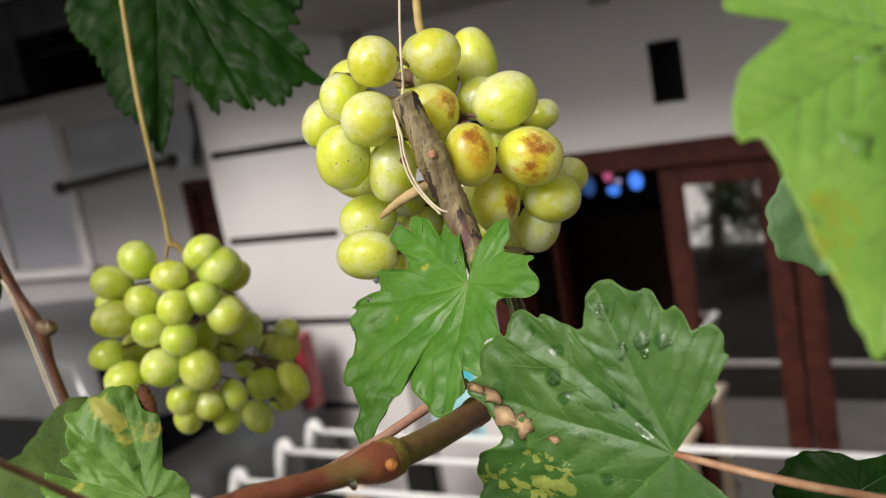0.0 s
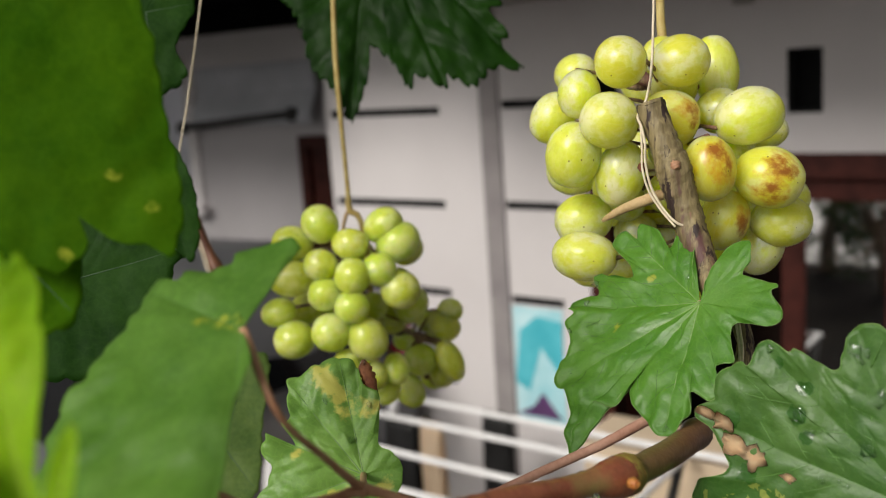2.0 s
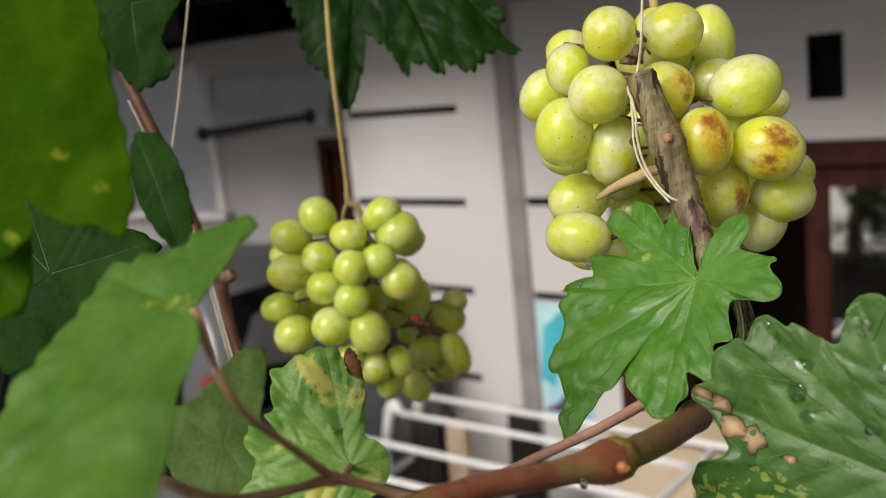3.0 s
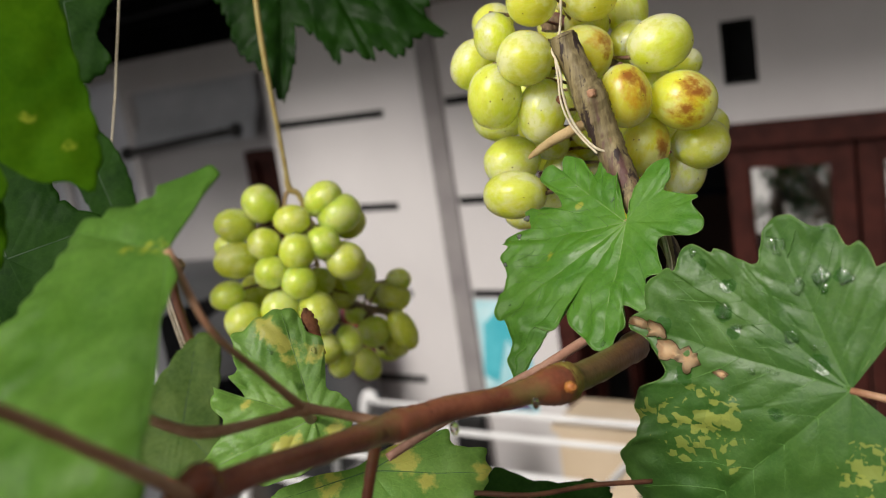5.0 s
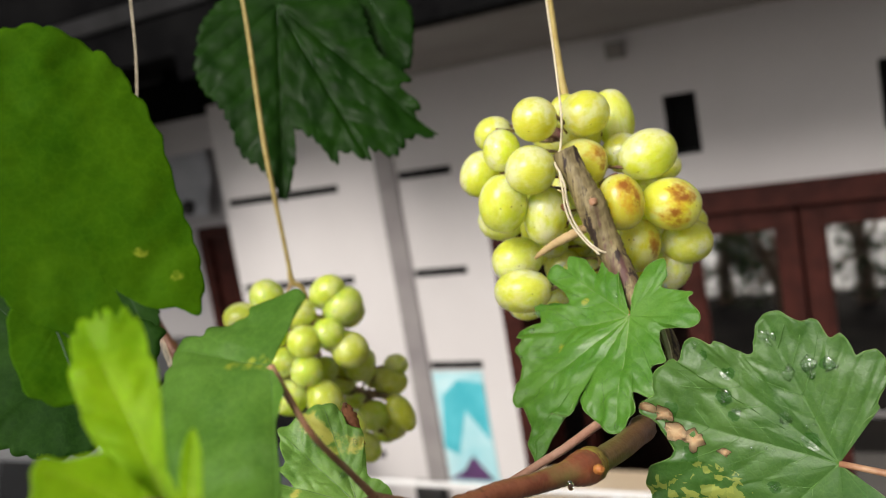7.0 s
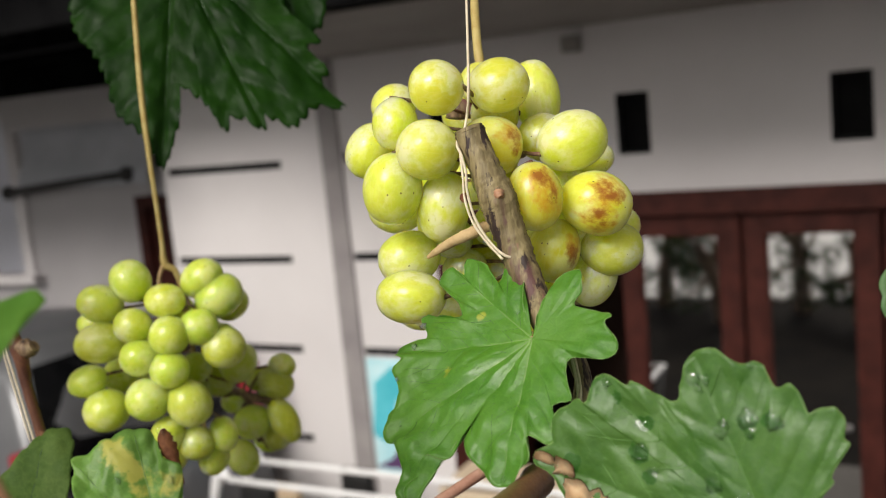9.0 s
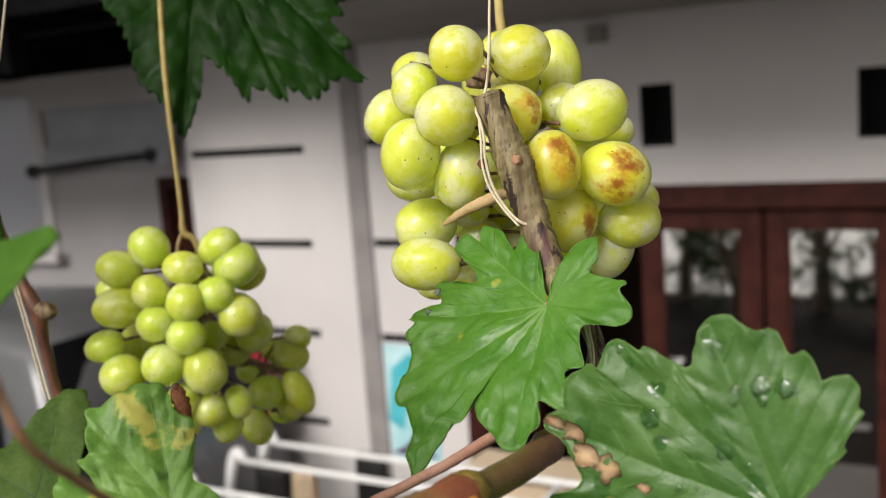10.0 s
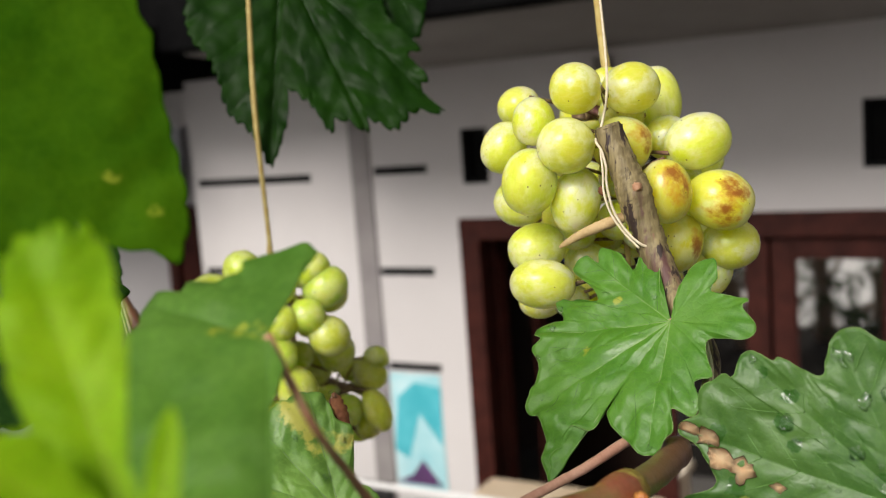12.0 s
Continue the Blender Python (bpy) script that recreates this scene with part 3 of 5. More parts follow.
milk, both = pn.new("ShaderNodeBsdfTranslucent"), pn.new("ShaderNodeMixShader")
milk.inputs["Color"].default_value, both.inputs["Fac"].default_value = (0.90, 0.91, 0.96, 1), 0.85
pl.new(pn["Principled BSDF"].outputs[0], both.inputs[1]), pl.new(milk.outputs[0], both.inputs[2])
pl.new(both.outputs[0], pn["Material Output"].inputs["Surface"])
for a, b in ((-7.5, -6.68), (-6.62, -5.78)):
    under(part("pane", block((a, BACK + 0.03, 1.825), (b, BACK + 0.04, 2.94), 0), PALE_PANE), win)
aw = holder("awning", (-5.1, BACK - 0.3, 2.4), "rolled grey cloth awning on a dark rod above the carport wall", "awning")
bm = bmesh.new()
for i in range(12):
    a, b = i / 12, (i + 1) / 12
    pts = [(x, BACK - 0.02 - 0.10 * s - 0.02 * math.sin(9 * s), 2.88 - 0.46 * s) for x, s in ((-5.58, a), (-4.40, a), (-4.40, b), (-5.58, b))]
    bm.faces.new([bm.verts.new(p) for p in pts])
bmesh.ops.remove_doubles(bm, verts=bm.verts[:], dist=1e-4)
r = bmesh.ops.solidify(bm, geom=bm.faces[:], thickness=0.006)
under(part("cloth", bm, AWNING), aw)
under(part("rod", tube([(-5.68, BACK - 0.14, 2.41, 0.028), (-5.1, BACK - 0.14, 2.45, 0.028), (-4.56, BACK - 0.14, 2.48, 0.028)], 12, 2), BLACKPL), aw)
under(part("end_cap", ball((-4.56, BACK - 0.14, 2.48), (0.05, 0.05, 0.05)), BLACKPL), aw)
under(part("end_cap", ball((-5.68, BACK - 0.14, 2.41), (0.05, 0.05, 0.05)), BLACKPL), aw)

# poster on the white wall panel
poster = holder("poster", (-2.46, FACE, 0.95), "pale turquoise poster with a purple corner on the white wall", "poster")
under(part("sheet", block((-2.60, FACE - 0.008, 0.905), (-2.312, FACE - 0.001, 1.500), 0.001), BLUE), poster)


def patch(points, y, thick):
    bm = bmesh.new()
    f = bm.faces.new([bm.verts.new((x, y, z)) for x, z in points])
    for v in bmesh.ops.extrude_face_region(bm, geom=[f])["geom"]:
        if isinstance(v, bmesh.types.BMVert):
            v.co.y -= thick
    bmesh.ops.recalc_face_normals(bm, faces=bm.faces[:])
    return bm


under(part("print", patch([(-2.60, 1.10), (-2.52, 1.06), (-2.44, 1.30), (-2.32, 1.14), (-2.313, 1.44), (-2.46, 1.46), (-2.56, 1.38)], FACE - 0.010, 0.002), TURQ, label="turquoise printed shape"), poster)
under(part("print", patch([(-2.60, 0.93), (-2.50, 0.98), (-2.44, 1.06), (-2.36, 0.96), (-2.33, 0.93)], FACE - 0.013, 0.002), PURPLE, label="purple printed triangle"), poster)

# drying rack, box and car
rack = holder("drying_rack", (-2.2, 3.2, 0), "white steel clothes drying rack with long bars and bent end frames", "drying rack")
BARS = ((3.505, -0.40), (3.27, -1.50), (2.945, -1.50), (2.66, -1.50))
for y, far in BARS:
    under(part("bar", tube([(-2.97, y, 1.10, 0.015), (-2.1, y, 1.098, 0.015), (far, y, 1.10, 0.015)], 10, 3), ENAMEL), rack)
for y, _ in BARS:
    under(part("end_arm", tube([(-2.97, y, 1.10, 0.017), (-3.02, y + 0.02, 1.125, 0.030), (-3.045, y + 0.01, 1.10, 0.028), (-3.05, y - 0.03, 0.98, 0.022), (-3.05, y - 0.05, 0.80, 0.018)], 10, 5), ENAMEL), rack)
for x, z in ((-3.05, 0.80), (-1.49, 1.085)):
    under(part("end_rail", tube([(x, 2.60, z, 0.016), (x, 3.05, z - 0.004, 0.016), (x, 3.54, z, 0.016)], 10, 3), ENAMEL), rack)
    for a, b in ((2.64, 3.44), (3.44, 2.64)):
        under(part("leg", tube([(x, a, z, 0.020), (x, (a + b) / 2, z / 2, 0.020), (x, b, 0.0, 0.020)], 10, 2), BLACKPL), rack)
box = holder("storage_chest", (-1.6, 3.7, 0), "cream wooden chest standing in front of the glass doors", "chest")
under(part("body", block((-2.02, 3.60, 0.0), (-1.22, 3.90, 0.99), 0.006), CREAM), box)
under(part("lid", block((-2.04, 3.58, 0.99), (-1.20, 3.92, 1.03), 0.008), CREAM), box)

def hung_cloth(x0, x1, y, drop_front, drop_back, material, label, seed):
    """A limp cloth folded over one bar of the rack, with soft uneven folds."""
    ob = holder("hanging_cloth", ((x0 + x1) / 2, y, 1.115), label, "cloth", "cloths on the drying rack")
    bm, cols, rows_n = bmesh.new(), 12, 17
    grid = []
    for j in range(rows_n):
        t = j / (rows_n - 1) * 2 - 1
        fall = abs(t) * (drop_front if t < 0 else drop_back)
        line = []
        for i in range(cols):
            f = i / (cols - 1)
            fold = 0.022 * abs(t) * noise.noise(Vector((f * 4 + seed, t * 1.5, seed)))
            line.append(bm.verts.new((x0 + (x1 - x0) * f + 0.02 * abs(t) * noise.noise(Vector((t * 3, f * 2, seed + 5))), y + math.copysign(0.018, t) * min(1.0, abs(t) * 6) + fold, 1.118 - fall)))
        grid.append(line)
    for a, c in zip(grid, grid[1:]):
        for k in range(cols - 1):
            bm.faces.new((a[k], a[k + 1], c[k + 1], c[k])).smooth = True
    bmesh.ops.solidify(bm, geom=bm.faces[:], thickness=0.004)
    under(part("cloth", bm, material), ob)


hung_cloth(-2.90, -2.72, 3.27, 0.55, 0.50, BLACKPL, "black cloth folded over a bar of the drying rack", 1.0)
hung_cloth(-2.69, -2.57, 3.27, 0.42, 0.46, CREAM, "beige cloth folded over a bar of the drying rack", 4.0)
hung_cloth(-2.50, -2.34, 3.505, 0.50, 0.55, BLACKPL, "black cloth hanging on the back bar of the drying rack", 7.0)
car = holder("parked_car", (-5.1, 3.05, 0), "dark silver-grey car with a red tail light by the wall", "car")
CAR_MID, CAR_HALF = 3.065, 0.815
PROFILE = [(-7.00, 0.35), (-7.05, 0.75), (-6.90, 0.95), (-6.20, 1.10), (-5.60, 1.68), (-5.00, 1.84), (-3.85, 1.88), (-3.38, 1.84), (-3.21, 1.60), (-3.13, 1.20), (-3.11, 0.80), (-3.12, 0.55), (-3.20, 0.33)]


def flank(z, s):
    """How far across the car its skin lies at a height; s from -1 (yard side) to 1 (wall side)."""
    return CAR_MID + CAR_HALF * s * (1 - 0.34 * max(0.0, z - 1.0) / 0.8)


bm = bmesh.new()
loops = []
for s, tuck in ((-1.0, 0.93), (-0.95, 0.98), (-0.6, 1.0), (0.0, 1.01), (0.6, 1.0), (0.95, 0.98), (1.0, 0.93)):
    loops.append([bm.verts.new((-5.1 + (x + 5.1) * (1.0 - 0.035 * abs(s) ** 3), flank(z, s), 0.33 + (z - 0.33) * tuck)) for x, z in PROFILE])
for a, b in zip(loops, loops[1:]):
    for k in range(len(PROFILE)):
        bm.faces.new((a[k], b[k], b[(k + 1) % len(PROFILE)], a[(k + 1) % len(PROFILE)])).smooth = True
bm.faces.new(loops[0]), bm.faces.new(loops[-1][::-1])
bmesh.ops.recalc_face_normals(bm, faces=bm.faces[:])
under(part("body", bm, CAR_PAINT), car)


def panel(corners, push):
    """A thin pane lying on the car's skin: corners in the world, pushed out along one way."""
    bm = bmesh.new()
    bm.faces.new([bm.verts.new(Vector(c) + Vector(push)) for c in corners])
    bmesh.ops.solidify(bm, geom=bm.faces[:], thickness=0.008)
    bmesh.ops.recalc_face_normals(bm, faces=bm.faces[:])
    return bm


for x0, x1, x2, x3 in ((-6.05, -4.95, -4.95, -5.55), (-4.88, -4.05, -4.05, -4.88), (-3.98, -3.36, -3.56, -3.98)):
    for side_way in (-1, 1):
        under(part("side_window", panel([(x0, flank(1.10, side_way), 1.08), (x1, flank(1.10, side_way), 1.08), (x2, flank(1.62, side_way), 1.58), (x3, flank(1.62, side_way), 1.58)], (0, 0.012 * side_way, 0)), CAR_GLASS), car)
under(part("rear_window", panel([(-3.155, flank(1.30, -0.86), 1.32), (-3.155, flank(1.30, 0.86), 1.32), (-3.37, flank(1.80, 0.86), 1.80), (-3.37, flank(1.80, -0.86), 1.80)], (0.024, 0, 0.014)), CAR_GLASS), car)
TAIL = mat("red tail light plastic", (0.24, 0.020, 0.028), (0.34, 0.04, 0.05), 20, 0.25, 0.05)
for side_way in (-1, 1):
    a, b = sorted((flank(1.3, 0.84 * side_way), flank(1.3, 1.0 * side_way)))
    under(part("tail_light", block((-3.24, a, 1.14), (-3.130, b, 1.54), 0.02), TAIL, label="red tail light"), car)
under(part("rear_bumper", block((-3.20, 2.33, 0.42), (-3.095, 3.80, 0.70), 0.03), BLACKPL), car)
under(part("sill_panel", block((-6.7, 2.235, 0.24), (-3.5, 2.275, 0.42), 0.01), BLACKPL), car)
for x in (-6.25, -3.95):
    for y, way in ((2.36, -1), (3.76, 1)):
        for name, radius, depth, shift, m in (("wheel", 0.32, 0.20, 0.0, BLACKPL), ("rim", 0.20, 0.03, 0.10, ENAMEL)):
            bm = bmesh.new()
            bmesh.ops.create_cone(bm, segments=28, radius1=radius, radius2=radius, depth=depth, cap_ends=True, matrix=Matrix.Translation((x, y + shift * way, 0.32)) @ Matrix.Rotation(radians(90), 4, "X"))
            bmesh.ops.bevel(bm, geom=[e for e in bm.edges if len(e.link_faces) == 2 and abs(e.calc_face_angle()) > 1], offset=0.1 * radius if name == "wheel" else 0.008, segments=3, affect="EDGES")
            under(part(name, bm, m), car)


# ---- the grapevine ----
vine = holder("grapevine", (-0.30, -0.12, -0.06), "climbing grapevine with red-brown canes and lobed green leaves", "grapevine")


def stem(name, points, material, label="", rough=0.12, sides=12, seed=1.0):
    return under(part(name, tube(points, sides, 8, rough, seed=seed), material, label=label), vine)


def WET_AT(u, v):
    """A place on the large wet leaf, along and across its axis."""
    return Vector((-0.0478, 0.2785, 2.5836)) + Vector((-0.967, 0.045, 0.25)) * u + Vector((0.254, 0.160, 0.953)) * -v


L_LIGHT = leaf_mat("fresh green leaf", (0.070, 0.235, 0.014), (0.125, 0.31, 0.030), 0.47, spec=0.7, spot=(((-0.1455, 0.317, 2.635), 0.0028), ((-0.1541, 0.3049, 2.619), 0.0032)))
L_MID = leaf_mat("mature green leaf", (0.055, 0.165, 0.022), (0.10, 0.225, 0.040), 0.50, (((-0.0940, 0.2770, 2.5738), 0.011), ((-0.0866, 0.2767, 2.5721), 0.010), ((-0.1010, 0.2764, 2.5700), 0.009), ((-0.1026, 0.2747, 2.5597), 0.013),
    ((-0.0899, 0.2751, 2.5626), 0.012), ((-0.1071, 0.2733, 2.5517), 0.010), ((-0.0440, 0.2747, 2.5612), 0.009), ((-0.0468, 0.2733, 2.5523), 0.008), ((-0.1139, 0.2768, 2.5722), 0.007)),
    spec=0.85, films=[(tuple(WET_AT(u * 0.001, v * 0.001)), r * 0.001) for u, v, r in ((58.0, -3.2, 6), (9.4, -4.8, 6), (39.5, -12.1, 6.5), (19.2, -10.8, 5), (14.9, -29.5, 5), (9.2, -31.5, 5), (13.2, -26.7, 4), (40.3, -21.0, 5), (35.7, -7.5, 5), (49.2, 11.0, 7), (50.5, -24.6, 5), (18.5, 13.9, 4))])
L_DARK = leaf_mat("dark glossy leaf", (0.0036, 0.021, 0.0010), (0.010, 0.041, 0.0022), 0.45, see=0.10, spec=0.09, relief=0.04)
L_OLD = leaf_mat("yellowing leaf", (0.14, 0.31, 0.048), (0.24, 0.43, 0.090), 0.45, spec=0.45, blotch=(((-0.2271, 0.2284, 2.6142), 0.007), ((-0.2242, 0.2291, 2.6119), 0.007), ((-0.2201, 0.2294, 2.6077), 0.006), ((-0.2166, 0.2286, 2.6028), 0.0055), ((-0.2105, 0.2345, 2.6030), 0.007), ((-0.2251, 0.2126, 2.5915), 0.004),
    ((-0.2098, 0.2153, 2.5780), 0.007), ((-0.2133, 0.2117, 2.5772), 0.005), ((-0.1997, 0.2252, 2.5798), 0.006), ((-0.1958, 0.2509, 2.5617), 0.009), ((-0.1917, 0.2495, 2.5583), 0.008), ((-0.1834, 0.2487, 2.5528), 0.006), ((-0.1662, 0.2601, 2.5527), 0.006), ((-0.2130, 0.2318, 2.5553), 0.009)))
L_LEFT = leaf_mat("soft green leaf", (0.075, 0.20, 0.016), (0.13, 0.28, 0.034), 0.50, see=0.30, spec=0.5, spot=(((-0.1590, 0.1377, 2.6637), 0.0045), ((-0.1630, 0.1371, 2.6636), 0.0040), ((-0.1675, 0.1362, 2.6634), 0.0036)))
L_BACKLIT = leaf_mat("deep green leaf", (0.034, 0.115, 0.002), (0.070, 0.175, 0.004), 0.7, see=0.35, spec=0.03, spot=(((-0.1903, 0.1345, 2.6955), 0.0027), ((-0.1834, 0.1385, 2.6878), 0.0027), ((-0.1944, 0.1227, 2.6790), 0.0028)))
L_LIME = leaf_mat("young lime leaf", (0.21, 0.40, 0.006), (0.33, 0.51, 0.012), 0.5, see=0.5, spec=0.15)
L_RIGHT = leaf_mat("bright green leaf", (0.20, 0.40, 0.065), (0.33, 0.52, 0.12), 0.42, see=0.45, spec=0.55, spot=(((0.014, 0.193, 2.667), 0.010), ((0.0117, 0.187, 2.660), 0.010)))
# Darker copy of the leaf green, with the shade put into its colour.
L_SHADE = leaf_mat("leaf green with shade in it", (0.008, 0.036, 0.003), (0.022, 0.068, 0.008), 0.6, see=0.15, spec=0.08, relief=0.03)
L_DULL = leaf_mat("dull pale green leaf", (0.06, 0.14, 0.05), (0.10, 0.20, 0.075), 0.45, see=0.2)
L_OLIVE = leaf_mat("olive shaded leaf", (0.055, 0.11, 0.020), (0.12, 0.19, 0.045), 0.6, see=0.2, spec=0.15)


class Blade:
    """A lobed leaf blade. at: where the stalk meets it; axis: towards the main tip; facing: its upper side.
    lobes: degrees from the axis and millimetres from the stalk, round the margin. cup, fold, wave: how it bends."""

    def __init__(self, at, axis, facing, lobes, cup=0.0, fold=0.0, wave=0.0015, veins=5, droop=0.0, quilt=0.0004, fine=1, groove=0.0007, roll=0.0, nod=0.0, ruffle=0.0):
        self.o, self.n = Vector(at), Vector(facing).normalized()
        self.a = (Vector(axis) - self.n * Vector(axis).dot(self.n)).normalized()
        self.b = self.n.cross(self.a)
        self.lobes, self.cup, self.fold, self.wave, self.droop = lobes, cup, fold, wave, droop
        self.quilt, self.fine, self.groove, self.roll, self.nod, self.ruffle = quilt, fine, groove, roll, nod, ruffle
        top = max(r for _, r in lobes)
        peaks = []
        for i, (d, r) in enumerate(lobes):
            if r > 0.45 * top and r >= lobes[i - 1][1] and r >= lobes[(i + 1) % len(lobes)][1]:
                peaks.append((r, d))
        self.ribs, near = [], 18
        for r, d in sorted(peaks, reverse=True):
            if all(abs((d - e + 180) % 360 - 180) > near for e, _ in self.ribs) and len(self.ribs) < veins:
                self.ribs.append((d, r * 0.001))
        self.size = top * 0.001

    def height(self, u, v):
        r = math.hypot(u, v)
        s = self.size
        h = self.cup * (r / s) ** 2 * s + self.fold * abs(v) - self.droop * max(u, 0) ** 2 / s - self.roll * max(v, 0) ** 2 / s - self.nod * min(u, 0) ** 2 / s
        h += self.wave * (r / s) * (noise.noise(Vector((u * 70, v * 70, self.o.x * 50))) + 0.6 * noise.noise(Vector((u * 150, v * 150, self.o.y * 50))))
        dip, best, ripple = 1.0, 9.0, 0.0
        for d, length in self.ribs:
            c, k = math.cos(radians(d)), math.sin(radians(d))
            along, off = u * c + v * k, abs(v * c - u * k)
            if along > 0:
                dip = min(dip, off / (0.0035 + 0.05 * along))
                if off / along < best:
                    best = off / along
                    ripple = abs(math.sin(math.pi * (along - off * 0.9 + 0.001 * noise.noise(Vector((u * 60, v * 60, 3.0)))) / (0.15 * length))) ** 0.6 * min(1.0, off / 0.003)
        h += self.quilt * ripple * min(1.0, 3 * (1 - min(1.0, r / s / 1.05)) + 0.3)
        h += self.groove * (min(dip, 1.0) ** 0.7 - 1.0) * min(1.0, r / 0.012)
        return h

    def place(self, u, v, up=0.0):
        return self.o + self.a * u + self.b * v + self.n * (self.height(u, v) + up)

    def outline(self, teeth=1.0):
        pts = [(r * 0.001 * math.cos(radians(d)), r * 0.001 * math.sin(radians(d))) for d, r in self.lobes]
        fine = []
        for i in range(len(pts)):
            a, b, c, d = (np.array(pts[(i + k) % len(pts)]) for k in (-1, 0, 1, 2))
            n = max(4, int(np.linalg.norm(c - b) / 0.0012))
            for k in range(n):
                t = k / n
                q = 0.5 * (2 * b + 0.9 * (c - a) * t + (2 * a - 5 * b + 4 * c - d) * t * t * 0.9 + 0.9 * (3 * b - a - 3 * c + d) * t ** 3) \
                    + 0.1 * ((c - b) * t)
                fine.append(q)
        out = []
        for i, q in enumerate(fine):
            r = np.linalg.norm(q)
            w = 1 + teeth * 0.055 * (abs(math.sin(math.pi * (i * 0.15 + 0.3 * math.sin(i * 0.11)))) ** 0.8 - 0.6) + 0.02 * noise.noise(Vector((i * 0.35, self.o.x * 90, 0)))
            out.append(q * w)
        return out

    def curl(self, q, s):
        """How far the margin curls out of the blade's plane, at a share s of the way out to it."""
        k = max(0.0, (s - 0.55) / 0.45) ** 2
        return self.ruffle * k * (noise.noise(Vector((q[0] * 110, q[1] * 110, self.o.z))) + 0.7 * noise.noise(Vector((q[0] * 260, q[1] * 260, self.o.y))) - 0.25)

    def mesh(self, teeth=1.0, thick=0.00035):
        edge = self.outline(teeth)
        rings_n = 36 if self.fine else 14
        cuts = [(k + 1) / rings_n for k in range(rings_n)]
        bm = bmesh.new()
        sheets = []
        for up in (0.0, -thick):
            mid = bm.verts.new(self.place(0, 0, up))
            rings = [[bm.verts.new(self.place(q[0] * s, q[1] * s, self.curl(q, s) + up * (1 if s < 0.99 else 0.5))) for q in edge] for s in cuts]
            sheets.append((mid, rings))
        n = len(edge)
        for (mid, rings), flip in zip(sheets, (False, True)):
            quads = [(mid, rings[0][k], rings[0][(k + 1) % n]) for k in range(n)]
            for a, b in zip(rings, rings[1:]):
                quads += [(a[k], b[k], b[(k + 1) % n], a[(k + 1) % n]) for k in range(n)]
            for f in quads:
                bm.faces.new(f[::-1] if flip else f).smooth = True
        a, b = sheets[0][1][-1], sheets[1][1][-1]
        for k in range(n):
            bm.faces.new((a[k], b[k], b[(k + 1) % n], a[(k + 1) % n]))
        return bm

    def veins(self, w=0.00045):
        """Main ribs, raised a little on the upper face, each a mesh of its own."""
        for d, length in self.ribs:
            c, k = math.cos(radians(d)), math.sin(radians(d))
            line = [(t * length * 0.93, w * (1 - 0.85 * t)) for t in (0.0, 0.1, 0.2, 0.3, 0.4, 0.5, 0.6, 0.7, 0.8, 0.9, 1.0)]
            yield tube([(*self.place(s * c, s * k, -r * 0.55), r) for s, r in line], 6, 3)


    def inside(self, u, v, edge):
        """Whether a place lies within the outline, a little clear of it."""
        hit, k = False, len(edge)
        for i in range(k):
            (x0, y0), (x1, y1) = edge[i], edge[(i + 1) % k]
            if (y0 > v) != (y1 > v) and u < x0 + (v - y0) * (x1 - x0) / (y1 - y0):
                hit = not hit
        return hit

    def side_veins(self, w, teeth):
        """Finer veins branching from the main ribs, fading before the margin."""
        edge = [q * 0.94 for q in self.outline(teeth)]
        for d, length in self.ribs:
            for i in range(5):
                s = length * (0.14 + 0.16 * i)
                for turn in (-1, 1):
                    line, a, u, v = [], radians(d), s * math.cos(radians(d)), s * math.sin(radians(d))
                    a += turn * radians(48 + 6 * noise.noise(Vector((s * 300, d, 1.0))))
                    for k in range(16):
                        if not self.inside(u, v, edge):
                            break
                        line.append((u, v))
                        a -= turn * radians(1.6)
                        u, v = u + 0.0022 * math.cos(a), v + 0.0022 * math.sin(a)
                        if any(abs(v * math.cos(radians(e)) - u * math.sin(radians(e))) < 0.0012 and u * math.cos(radians(e)) + v * math.sin(radians(e)) > 0 for e, _ in self.ribs if e != d):
                            break
                    if len(line) > 4:
                        n = len(line)
                        yield tube([(*self.place(p, q, -w * (0.35 + 0.5 * k / n)), w * (1 - 0.6 * k / n)) for k, (p, q) in enumerate(line)], 5, 1)


def grow(blade, material, label, vein=VEIN, stalk=None, teeth=1.0, skin=PINK, width=0.00045, rim=False, fine=0.0):
    ob = under(part("leaf", blade.mesh(teeth), material, label=label), vine)
    for bm in blade.veins(width):
        part("vein", bm, vein, ob)
    if fine:
        for bm in blade.side_veins(fine, teeth):
            part("vein", bm, VEIN_DARK if vein == VEIN_DARK else VEIN_MID, ob)
    if rim:
        line = blade.outline(teeth)
        part("margin", tube([(*blade.place(*q, blade.curl(q, 1.0) - 0.0001), 0.00013) for q in line[::2]], 5, 2), VEIN, ob, "pale leaf margin")
    if stalk:
        part("leaf_stalk", tube([(*blade.place(0, 0, -0.0004), 0.0011), *stalk], 8, 6, 0.08), skin, ob)
    return ob


